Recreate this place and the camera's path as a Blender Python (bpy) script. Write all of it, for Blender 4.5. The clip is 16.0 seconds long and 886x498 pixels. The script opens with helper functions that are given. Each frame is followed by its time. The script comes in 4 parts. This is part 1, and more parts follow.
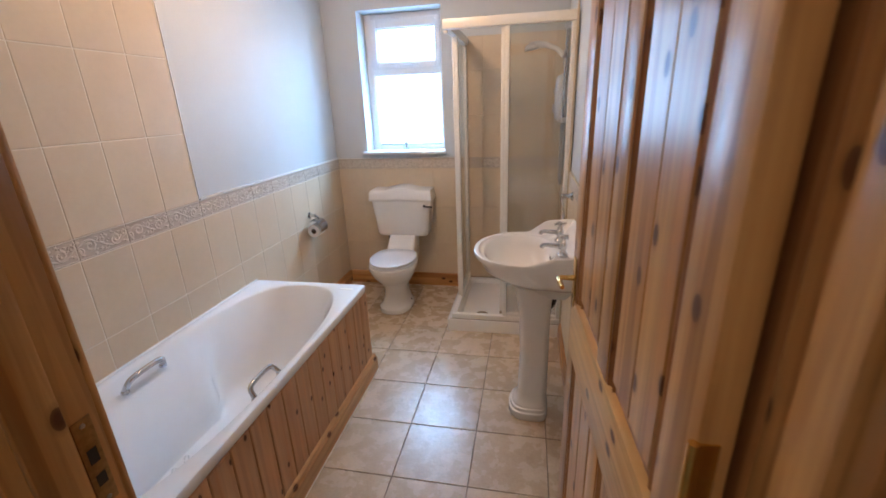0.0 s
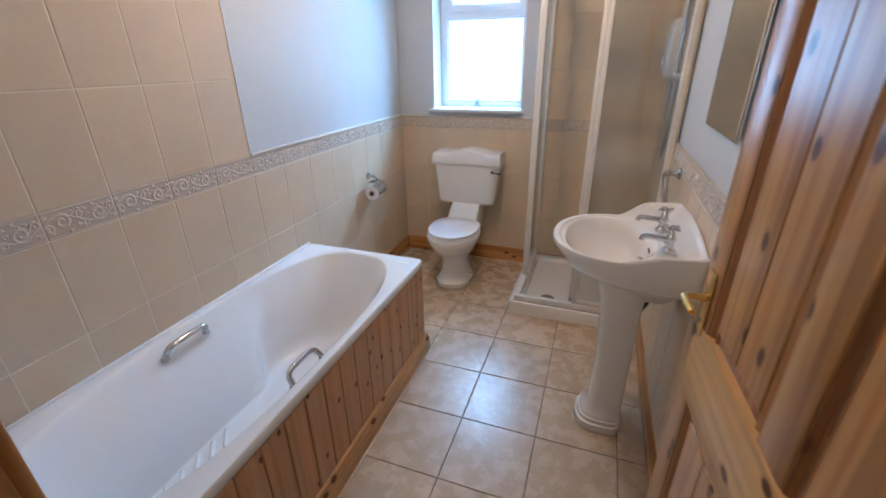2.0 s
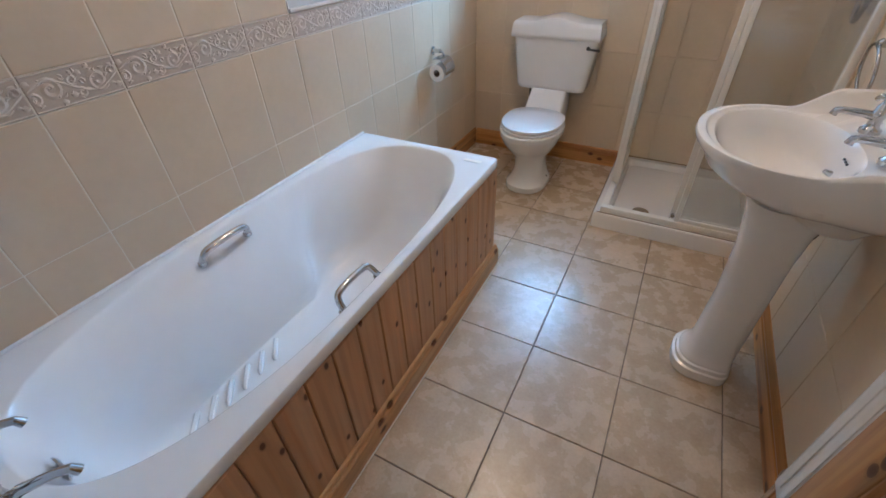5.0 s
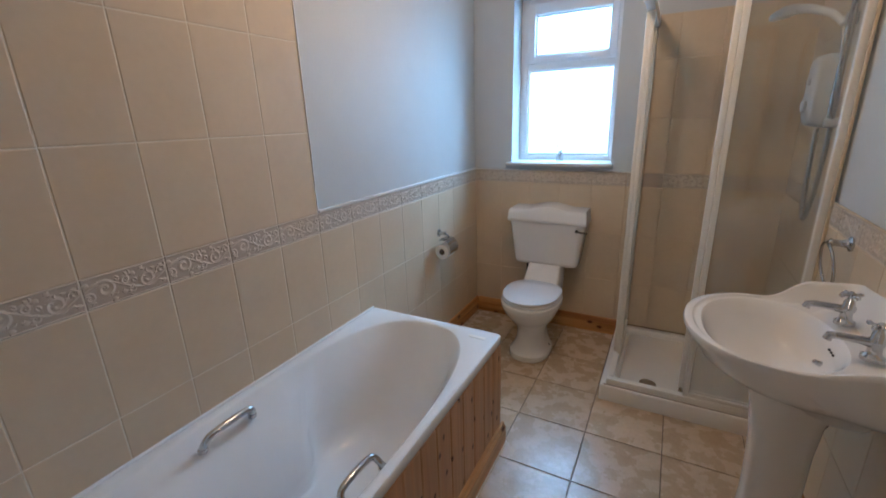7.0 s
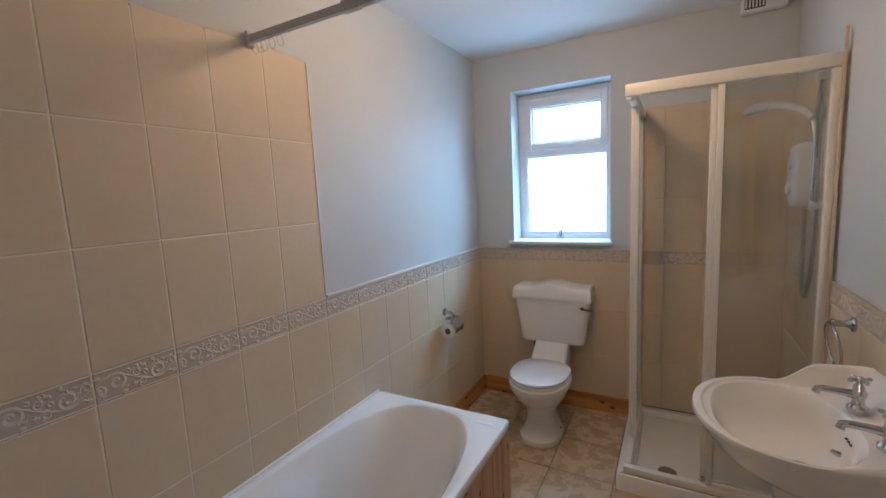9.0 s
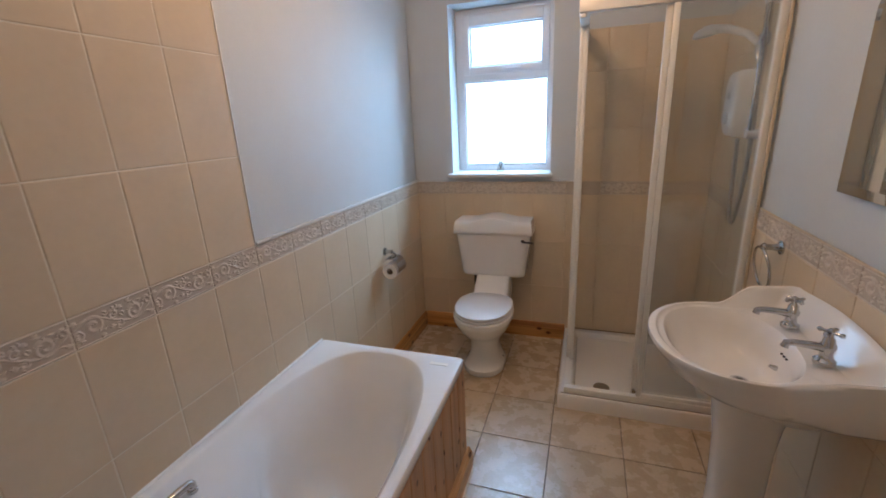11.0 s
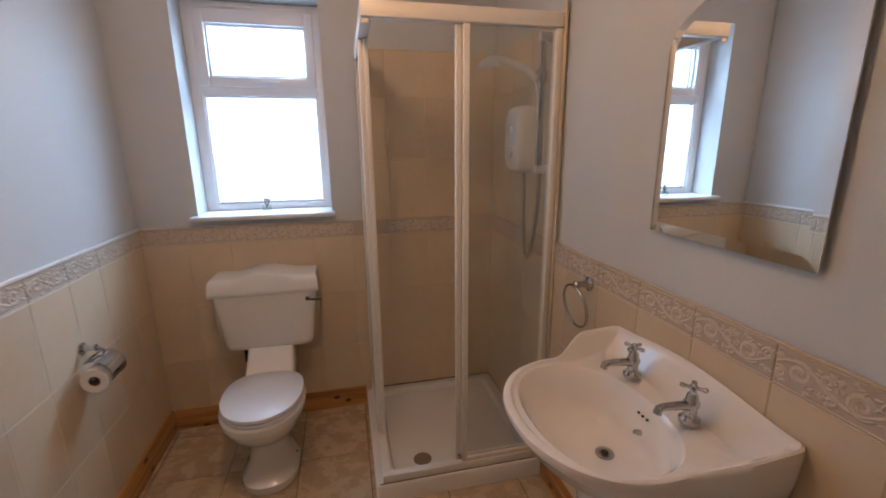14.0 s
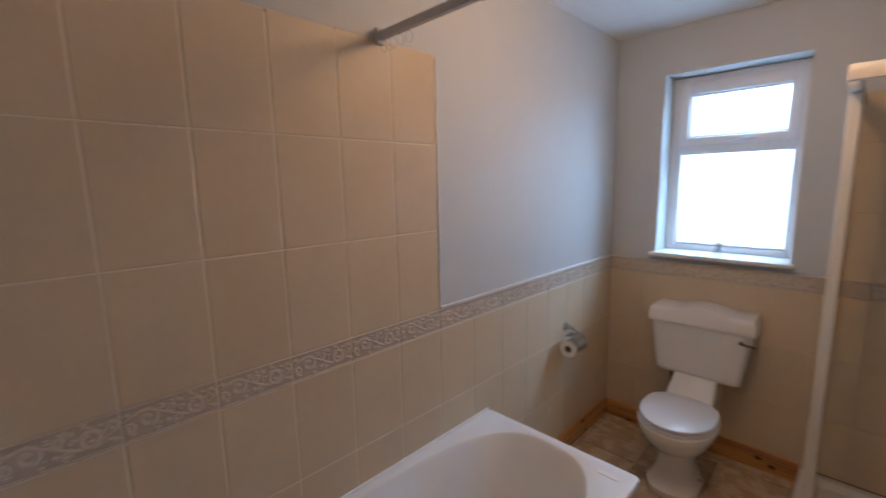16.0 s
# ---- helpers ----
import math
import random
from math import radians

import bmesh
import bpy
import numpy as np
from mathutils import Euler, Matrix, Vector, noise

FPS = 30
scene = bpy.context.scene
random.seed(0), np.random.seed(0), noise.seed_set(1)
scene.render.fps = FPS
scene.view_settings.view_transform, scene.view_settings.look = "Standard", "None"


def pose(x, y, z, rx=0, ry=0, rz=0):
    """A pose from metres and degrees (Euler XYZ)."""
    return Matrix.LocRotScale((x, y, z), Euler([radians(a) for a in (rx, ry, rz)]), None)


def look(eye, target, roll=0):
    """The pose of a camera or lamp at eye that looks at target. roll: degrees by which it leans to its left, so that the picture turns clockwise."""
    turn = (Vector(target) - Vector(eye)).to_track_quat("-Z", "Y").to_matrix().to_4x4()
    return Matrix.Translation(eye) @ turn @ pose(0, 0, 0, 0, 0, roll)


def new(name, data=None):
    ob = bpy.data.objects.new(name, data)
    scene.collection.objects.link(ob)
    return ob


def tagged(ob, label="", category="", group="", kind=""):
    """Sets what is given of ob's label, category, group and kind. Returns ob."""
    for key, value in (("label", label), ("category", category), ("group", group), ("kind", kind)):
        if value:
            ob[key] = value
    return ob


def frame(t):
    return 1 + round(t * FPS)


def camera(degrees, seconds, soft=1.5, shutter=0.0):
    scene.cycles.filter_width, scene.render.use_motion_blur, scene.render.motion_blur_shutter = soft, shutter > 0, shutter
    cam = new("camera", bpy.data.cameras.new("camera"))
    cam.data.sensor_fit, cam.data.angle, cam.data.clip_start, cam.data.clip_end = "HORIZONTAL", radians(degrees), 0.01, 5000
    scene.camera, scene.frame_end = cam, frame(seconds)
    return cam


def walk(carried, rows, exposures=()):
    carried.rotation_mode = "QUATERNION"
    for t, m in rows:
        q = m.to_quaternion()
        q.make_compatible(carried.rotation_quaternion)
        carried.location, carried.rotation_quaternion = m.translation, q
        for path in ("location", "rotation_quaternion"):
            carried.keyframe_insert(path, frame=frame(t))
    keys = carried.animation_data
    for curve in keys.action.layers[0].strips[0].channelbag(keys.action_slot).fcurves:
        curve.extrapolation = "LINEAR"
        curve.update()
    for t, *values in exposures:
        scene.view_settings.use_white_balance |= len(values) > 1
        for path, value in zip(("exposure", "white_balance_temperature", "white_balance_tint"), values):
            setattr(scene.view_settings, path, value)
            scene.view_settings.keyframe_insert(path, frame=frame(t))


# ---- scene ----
cam = camera(93.0, 16.0, soft=1.6, shutter=0.4)
PATH = [
    (0, (1.604, -0.038, 1.549), (1.22, 1.814, 0.899), -2.2),
    (0.5, (1.553, 0.06, 1.555), (1.111, 1.876, 0.843), -1.7),
    (1, (1.531, 0.103, 1.546), (1.07, 1.898, 0.794), -1.5),
    (1.5, (1.52, 0.165, 1.524), (0.993, 1.931, 0.747), -1.3),
    (2, (1.487, 0.237, 1.52), (0.858, 1.952, 0.705), -0.9),
    (2.5, (1.441, 0.351, 1.489), (0.685, 1.962, 0.574), -1.1),
    (3, (1.418, 0.419, 1.433), (0.613, 1.901, 0.358), -1.7),
    (5.5, (1.268, 0.511, 1.373), (0.503, 1.892, 0.146), -2.2),
    (6, (1.272, 0.504, 1.417), (0.439, 2.039, 0.443), -2.3),
    (6.5, (1.276, 0.493, 1.456), (0.397, 2.121, 0.697), -2.1),
    (7, (1.281, 0.48, 1.493), (0.368, 2.16, 0.907), -1.9),
    (7.5, (1.291, 0.466, 1.536), (0.354, 2.176, 1.093), -1.8),
    (8, (1.304, 0.448, 1.551), (0.352, 2.182, 1.253), -2.3),
    (8.5, (1.315, 0.444, 1.558), (0.353, 2.18, 1.308), -2.6),
    (9, (1.31, 0.454, 1.551), (0.346, 2.188, 1.297), -2.8),
    (11.5, (1.097, 0.634, 1.545), (0.689, 2.491, 0.924), -1.2),
    (12, (1.039, 0.8, 1.555), (0.922, 2.723, 1.019), 0.5),
    (12.5, (1.002, 0.964, 1.537), (1.194, 2.895, 1.053), -0.3),
    (13, (0.981, 1.05, 1.526), (1.344, 2.96, 1.055), -0.3),
    (13.5, (0.998, 1.089, 1.515), (1.493, 2.967, 1.038), -0.2),
    (14, (1.016, 1.047, 1.533), (1.451, 2.94, 1.057), -0.5),
    (14.5, (1.04, 0.891, 1.592), (1.019, 2.845, 1.167), -1.3),
    (15, (1.08, 0.718, 1.639), (0.557, 2.618, 1.295), -0.7),
    (15.5, (1.134, 0.614, 1.641), (0.156, 2.33, 1.324), -1.0),
    (16, (1.176, 0.599, 1.642), (-0.22, 1.997, 1.334), -1.1),
]
EXPOSURES = [(0.0, 0.84, 5700, 12), (1.5, 0.77, 5250, 9), (3.0, 0.75, 5250, 8), (5.5, 0.72, 5100, 5), (6.0, 0.52, 5150, 5), (6.5, 0.24, 5250, 6), (7.5, 0.18, 5500, 6), (9.0, 0.12, 5700, 7), (11.5, 0.2, 6050, 12), (12.0, -0.06, 6200, 13),
             (12.5, -0.06, 6450, 18), (13.5, -0.06, 6800, 22), (14.5, -0.05, 6900, 22), (15.2, -0.10, 6600, 20), (16.0, -0.20, 6250, 17)]
walk(cam, [(t, look(eye, target, roll)) for t, eye, target, roll in PATH], EXPOSURES)

# ---- world and light ----
world = bpy.data.worlds.new("world")
scene.world = world
world.use_nodes = True
wn = world.node_tree
sky = wn.nodes.new("ShaderNodeTexSky")
sky.sky_type, sky.sun_disc = "NISHITA", False
sky.sun_elevation, sky.sun_rotation = radians(40), radians(200)
wn.nodes["Background"].inputs["Strength"].default_value = 0.12
wn.links.new(sky.outputs[0], wn.nodes["Background"].inputs["Color"])
sun = new("sun", bpy.data.lights.new("sun", "SUN"))
sun.data.energy, sun.data.angle, sun.data.color = 0.6, radians(15), (1, 0.96, 0.9)
sun.matrix_world = look((0, -6, 9), (0, 0, 0))


def area_lamp(name, m, sx, sy, watts, colour):
    data = bpy.data.lights.new(name, "AREA")
    data.shape, data.size, data.size_y, data.energy, data.color = "RECTANGLE", sx, sy, watts, colour
    ob = new(name, data)
    ob.matrix_world = m
    return ob


def bulb(name, place, watts, colour, radius):
    data = bpy.data.lights.new(name, "POINT")
    data.energy, data.color, data.shadow_soft_size = watts, colour, radius
    ob = new(name, data)
    ob.location = place
    return ob


area_lamp("window_daylight", look((0.611, 3.632, 1.515), (0.611, 3.0, 1.515)), 0.56, 0.56, 4.2, (0.42, 0.69, 1.0))
area_lamp("fanlight_daylight", look((0.615, 3.632, 2.016), (0.615, 3.0, 2.016)), 0.48, 0.25, 1.6, (0.42, 0.69, 1.0))
area_lamp("sky_daylight", look((1.05, 4.50, 2.65), (0.45, 1.5, 0.4)), 1.6, 1.1, 74, (0.43, 0.72, 1.0))
bulb("ceiling_bulb", (0.84, 2.02, 2.36), 13.5, (1.0, 0.62, 0.33), 0.11)
# fill light added on the landing, no lamp known there; brightens door and lining
bulb("landing_fill", (1.15, -0.95, 2.30), 6, (1.0, 0.74, 0.5), 0.10)

# ---- materials ----


def material(name):
    m = bpy.data.materials.new(name)
    m.use_nodes = True
    return m, m.node_tree, m.node_tree.nodes["Principled BSDF"]


def noise_tex(nt, vec, scale, detail=4, rough=0.5):
    n = nt.nodes.new("ShaderNodeTexNoise")
    n.inputs["Scale"].default_value, n.inputs["Detail"].default_value, n.inputs["Roughness"].default_value = scale, detail, rough
    nt.links.new(vec, n.inputs["Vector"])
    return n.outputs["Fac"]


def ramp(nt, fac, stops):
    r = nt.nodes.new("ShaderNodeValToRGB")
    while len(r.color_ramp.elements) < len(stops):
        r.color_ramp.elements.new(0.5)
    for e, (p, c) in zip(r.color_ramp.elements, stops):
        e.position, e.color = p, (*c, 1)
    nt.links.new(fac, r.inputs["Fac"])
    return r.outputs["Color"]


def mixed(nt, fac, a, b, how="MIX"):
    m = nt.nodes.new("ShaderNodeMix")
    m.data_type, m.blend_type = "RGBA", how
    for socket, value in ((m.inputs[0], fac), (m.inputs[6], a), (m.inputs[7], b)):
        if isinstance(value, (int, float)):
            socket.default_value = value
        elif isinstance(value, tuple):
            socket.default_value = (*value, 1)
        else:
            nt.links.new(value, socket)
    return m.outputs[2]


def bumped(nt, bsdf, height, strength, distance):
    b = nt.nodes.new("ShaderNodeBump")
    b.inputs["Strength"].default_value, b.inputs["Distance"].default_value = strength, distance
    nt.links.new(height, b.inputs["Height"])
    nt.links.new(b.outputs[0], bsdf.inputs["Normal"])


def coords(nt, shifted=False, scale=(1, 1, 1)):
    """Object coordinates, moved apart piece by piece when shifted."""
    tc = nt.nodes.new("ShaderNodeTexCoord")
    mp = nt.nodes.new("ShaderNodeMapping")
    mp.inputs["Scale"].default_value = scale
    if shifted:
        info = nt.nodes.new("ShaderNodeObjectInfo")
        mul = nt.nodes.new("ShaderNodeMath")
        mul.operation = "MULTIPLY"
        mul.inputs[1].default_value = 37.0
        nt.links.new(info.outputs["Random"], mul.inputs[0])
        nt.links.new(mul.outputs[0], mp.inputs["Location"])
    nt.links.new(tc.outputs["Object"], mp.inputs["Vector"])
    return mp.outputs[0]


def plain(name, colour, rough=0.4, metal=0.0, grain=60, vary=0.06, bump=0.0, coat=0.0):
    m, nt, b = material(name)
    v = coords(nt)
    f1, f2 = noise_tex(nt, v, grain), noise_tex(nt, v, grain / 14)
    lo, hi = tuple(c * (1 - vary) for c in colour), tuple(min(1, c * (1 + vary)) for c in colour)
    col = mixed(nt, 0.5, ramp(nt, f1, [(0.3, lo), (0.7, hi)]), ramp(nt, f2, [(0.3, lo), (0.7, hi)]))
    nt.links.new(col, b.inputs["Base Color"])
    b.inputs["Roughness"].default_value, b.inputs["Metallic"].default_value = rough, metal
    b.inputs["Coat Weight"].default_value = coat
    if bump:
        bumped(nt, b, f1, bump, 0.002)
    return m


def glazed(name, dark, light, rough, random_tint=0.06, blotch=7, bump=0.25):
    """Fired tile: a mottled glaze that differs a little from piece to piece."""
    m, nt, b = material(name)
    v = coords(nt, True)
    big, fine = noise_tex(nt, v, blotch, 4, 0.55), noise_tex(nt, v, blotch * 9, 3)
    col = ramp(nt, big, [(0.22, dark), (0.78, light)])
    col = mixed(nt, 0.25, col, ramp(nt, fine, [(0.3, dark), (0.7, light)]))
    info = nt.nodes.new("ShaderNodeObjectInfo")
    tint = ramp(nt, info.outputs["Random"], [(0, (1 - random_tint,) * 3), (1, (1, 1, 1))])
    nt.links.new(mixed(nt, 1.0, col, tint, "MULTIPLY"), b.inputs["Base Color"])
    r = nt.nodes.new("ShaderNodeMapRange")
    r.inputs["To Min"].default_value, r.inputs["To Max"].default_value = rough * 0.8, rough * 1.3
    nt.links.new(big, r.inputs["Value"])
    nt.links.new(r.outputs[0], b.inputs["Roughness"])
    bumped(nt, b, noise_tex(nt, v, blotch * 2.2, 3), bump, 0.003)
    return m


def pine(name, axis, pale=(0.59, 0.325, 0.115), dark=(0.33, 0.135, 0.036), rough=0.32, knots=7.5, flat=0, small=0.85, bands=0.75):
    """Varnished knotty pine with its grain along the given axis."""
    m, nt, b = material(name)
    stretch = [1.0, 1.0, 1.0]
    stretch[axis] = 0.05
    v = coords(nt, True, tuple(stretch))
    warp = noise_tex(nt, v, 22, 3)
    ad = nt.nodes.new("ShaderNodeVectorMath")
    ad.operation = "ADD"
    nt.links.new(v, ad.inputs[0])
    sc = nt.nodes.new("ShaderNodeVectorMath")
    sc.operation = "SCALE"
    sc.inputs["Scale"].default_value = 0.06
    wv = nt.nodes.new("ShaderNodeTexNoise")
    wv.inputs["Scale"].default_value = 5
    nt.links.new(v, wv.inputs["Vector"])
    nt.links.new(wv.outputs["Color"], sc.inputs[0])
    nt.links.new(sc.outputs[0], ad.inputs[1])
    grain = noise_tex(nt, ad.outputs[0], 42, 5, 0.55)
    col = ramp(nt, grain, [(0.36, dark), (0.48, tuple((p * 2 + d) / 3 for p, d in zip(pale, dark))), (0.62, pale)])
    col = mixed(nt, 0.55, col, ramp(nt, warp, [(0.36, tuple(d * 1.3 for d in dark)), (0.5, tuple(c * 0.8 for c in pale)), (0.66, pale)]))
    wide = [1.0, 1.0, 1.0]
    wide[axis] = 0.03
    streak = noise_tex(nt, coords(nt, True, tuple(wide)), 26, 2)
    col = mixed(nt, bands, col, ramp(nt, streak, [(0.41, (0.62, 0.54, 0.46)), (0.455, (0.72, 0.66, 0.60)), (0.475, (0.97, 0.96, 0.95)), (0.57, (1, 1, 1)), (0.59, (1.15, 1.18, 1.2))]), "MULTIPLY")
    sep, com = nt.nodes.new("ShaderNodeSeparateXYZ"), nt.nodes.new("ShaderNodeCombineXYZ")
    nt.links.new(coords(nt, True), sep.inputs[0])
    across = 3 - axis - flat
    nt.links.new(sep.outputs[across], com.inputs[0])
    half = nt.nodes.new("ShaderNodeMath")
    half.operation = "MULTIPLY"
    half.inputs[1].default_value = 0.6
    nt.links.new(sep.outputs[axis], half.inputs[0])
    nt.links.new(half.outputs[0], com.inputs[1])
    vo = nt.nodes.new("ShaderNodeTexVoronoi")
    vo.voronoi_dimensions = "2D"
    vo.inputs["Scale"].default_value = knots
    nt.links.new(com.outputs[0], vo.inputs["Vector"])
    knot = ramp(nt, vo.outputs["Distance"], [(0.045 * small, (1, 1, 1)), (0.085 * small, (0.85,) * 3), (0.095 * small, (0.3,) * 3), (0.15 * small, (0, 0, 0))])
    col = mixed(nt, knot, col, (0.10, 0.032, 0.010))
    nt.links.new(col, b.inputs["Base Color"])
    b.inputs["Roughness"].default_value = rough
    b.inputs["Coat Weight"].default_value, b.inputs["Coat Roughness"].default_value = 0.12, 0.2
    b.inputs["Specular IOR Level"].default_value = 0.35
    bumped(nt, b, grain, 0.15, 0.001)
    return m


PAINT = plain("wall_paint", (0.59, 0.607, 0.604), 0.62, grain=90, vary=0.025, bump=0.12)
CEILING = plain("ceiling_paint", (0.80, 0.80, 0.79), 0.7, grain=50, vary=0.02, bump=0.1)
WARM_GROUT = plain("warm_wall_grout", (0.69, 0.555, 0.40), 0.8, grain=120, vary=0.06, bump=0.2)
GROUT = plain("wall_grout", (0.79, 0.72, 0.60), 0.8, grain=120, vary=0.08, bump=0.2)
FLOOR_GROUT = plain("floor_grout", (0.20, 0.145, 0.10), 0.9, grain=120, vary=0.2, bump=0.2)
WALL_TILE = glazed("cream_wall_tile", (0.645, 0.512, 0.35), (0.72, 0.582, 0.412), 0.42, 0.05, 5, 0.05)
BORDER_TILE = glazed("border_tile", (0.50, 0.41, 0.32), (0.57, 0.475, 0.375), 0.38, 0.06, 24)
BORDER_RELIEF = glazed("border_relief", (0.60, 0.51, 0.41), (0.68, 0.585, 0.48), 0.45, 0.04, 30)
FLOOR_TILE = glazed("beige_floor_tile", (0.46, 0.338, 0.218), (0.66, 0.51, 0.345), 0.26, 0.06, 12, 0.35)
PINE_Z = pine("pine_upright", 2)
# darker copy of the upright pine: shade of recesses put into the colour
PINE_SHADED = pine("pine_shaded", 2, (0.44, 0.21, 0.075), (0.25, 0.10, 0.035))
PINE_Y = pine("pine_along", 1, (0.62, 0.315, 0.10), (0.34, 0.135, 0.035))
PINE_X = pine("pine_across", 0, (0.62, 0.315, 0.10), (0.34, 0.135, 0.035), flat=1)
PINE_PALE = pine("pine_rail", 1, (0.74, 0.455, 0.18), (0.54, 0.285, 0.09), bands=0.3)
PLINTH_PINE = pine("pine_plinth", 1, (0.66, 0.385, 0.17), (0.48, 0.24, 0.085), bands=0.3)
PANEL_PINE = pine("pine_bath_panel", 2, (0.63, 0.365, 0.19), (0.48, 0.245, 0.11), 0.4, 8, small=0.62, bands=0.25)
CERAMIC = plain("white_ceramic", (0.82, 0.79, 0.75), 0.09, grain=20, vary=0.015, coat=0.3)
ACRYLIC = plain("white_acrylic", (0.83, 0.83, 0.83), 0.16, grain=20, vary=0.015, coat=0.2)
SEAT = plain("white_seat", (0.80, 0.80, 0.82), 0.22, grain=20, vary=0.02)
UPVC = plain("white_upvc", (0.82, 0.83, 0.85), 0.28, grain=30, vary=0.02)
GLOSS = plain("white_gloss", (0.80, 0.79, 0.77), 0.3, grain=40, vary=0.03, bump=0.05)
CREAM_METAL = plain("cream_frame", (0.80, 0.77, 0.71), 0.35, grain=40, vary=0.04)
CHROME = plain("chrome", (0.56, 0.56, 0.57), 0.09, 1.0, grain=50, vary=0.05)
STEEL = plain("dull_steel", (0.45, 0.44, 0.43), 0.3, 1.0, grain=80, vary=0.1)
BRASS = plain("brass", (0.80, 0.55, 0.18), 0.2, 1.0, grain=60, vary=0.1)
WORN_BRASS = plain("worn_brass", (0.36, 0.23, 0.10), 0.38, 1.0, grain=120, vary=0.35)
PEWTER = plain("dark_pewter", (0.12, 0.11, 0.10), 0.35, 1.0, grain=80, vary=0.1)
DARK = plain("dark_rubber_and_gaps", (0.03, 0.025, 0.02), 0.6, grain=60, vary=0.2)
SEALANT = plain("yellowed_sealant", (0.62, 0.50, 0.34), 0.5, grain=60, vary=0.15)
RAIL_GREY = plain("grey_plastic", (0.52, 0.48, 0.46), 0.4, grain=50, vary=0.06)
PAPER = plain("tissue", (0.82, 0.81, 0.80), 0.9, grain=150, vary=0.05, bump=0.3)
CARD = plain("cardboard", (0.22, 0.15, 0.1), 0.9, grain=90, vary=0.2)
CARPET = plain("landing_carpet", (0.34, 0.27, 0.2), 0.95, grain=300, vary=0.3, bump=0.8)
RADIATOR = plain("radiator_enamel", (0.80, 0.79, 0.76), 0.3, grain=30, vary=0.03)
REED = plain("reed", (0.16, 0.12, 0.09), 0.8, grain=100, vary=0.2)
MIRROR, _nt, _b = material("mirror_silver")
_b.inputs["Metallic"].default_value, _b.inputs["Roughness"].default_value = 1.0, 0.015
_b.inputs["Base Color"].default_value = (0.86, 0.88, 0.88, 1)


def pane_glass(name, haze, tint):
    """Clear sheet glass with a film of limescale."""
    m, nt, b = material(name)
    nt.nodes.remove(b)
    clear, gloss, film = (nt.nodes.new("ShaderNodeBsdf" + k) for k in ("Transparent", "Glossy", "Diffuse"))
    clear.inputs["Color"].default_value = (*tint, 1)
    gloss.inputs["Roughness"].default_value = 0.03
    film.inputs["Color"].default_value = (0.75, 0.73, 0.7, 1)
    a, c = nt.nodes.new("ShaderNodeMixShader"), nt.nodes.new("ShaderNodeMixShader")
    v = coords(nt, False, (1, 1, 0.35))
    streaks = nt.nodes.new("ShaderNodeMapRange")
    streaks.inputs["From Min"].default_value, streaks.inputs["From Max"].default_value = 0.35, 0.75
    streaks.inputs["To Min"].default_value, streaks.inputs["To Max"].default_value = haze * 0.5, haze * 1.8
    nt.links.new(noise_tex(nt, v, 5, 6, 0.6), streaks.inputs["Value"])
    nt.links.new(streaks.outputs[0], a.inputs[0])
    nt.links.new(clear.outputs[0], a.inputs[1])
    nt.links.new(film.outputs[0], a.inputs[2])
    c.inputs[0].default_value = 0.045
    nt.links.new(a.outputs[0], c.inputs[1])
    nt.links.new(gloss.outputs[0], c.inputs[2])
    nt.links.new(c.outputs[0], nt.nodes["Material Output"].inputs["Surface"])
    return m


SHOWER_GLASS = pane_glass("shower_glass", 0.04, (0.96, 0.965, 0.955))
VIAL_GLASS = pane_glass("vial_glass", 0.05, (0.9, 0.92, 0.93))
FROSTED, _nt, _b = material("obscure_glass")
_b.inputs["Transmission Weight"].default_value, _b.inputs["Roughness"].default_value = 1.0, 0.45
_b.inputs["IOR"].default_value = 1.2
_b.inputs["Base Color"].default_value = (0.97, 0.98, 1.0, 1)
bumped(_nt, _b, noise_tex(_nt, coords(_nt), 60), 0.4, 0.004)

# ---- mesh tools ----


def mesh_of(bm, name, mat, smooth=True):
    bmesh.ops.recalc_face_normals(bm, faces=bm.faces)
    me = bpy.data.meshes.new(name)
    for f in bm.faces:
        f.smooth = smooth
    if smooth:
        for e in bm.edges:
            if len(e.link_faces) == 2 and e.calc_face_angle(0) > 0.7:
                e.smooth = False
    bm.to_mesh(me)
    bm.free()
    me.materials.append(mat)
    return me


def part(name, bm, mat, parent=None, label="", smooth=True):
    ob = new(name, mesh_of(bm, name, mat, smooth))
    if parent is not None:
        ob.parent = parent
    if label:
        ob["label"] = label
    return ob


def thing(name, label, category, group="", kind=""):
    return tagged(new(name), label, category, group, kind)


def box(x0, x1, y0, y1, z0, z1, bevel=0.0, segments=2, bm=None):
    bm = bm or bmesh.new()
    m = Matrix.LocRotScale(((x0 + x1) / 2, (y0 + y1) / 2, (z0 + z1) / 2), None, (x1 - x0, y1 - y0, z1 - z0))
    made = bmesh.ops.create_cube(bm, size=1, matrix=m)["verts"]
    if bevel:
        edges = list({e for v in made for e in v.link_edges})
        bmesh.ops.bevel(bm, geom=edges, offset=bevel, segments=segments, affect="EDGES", profile=0.5)
    return bm


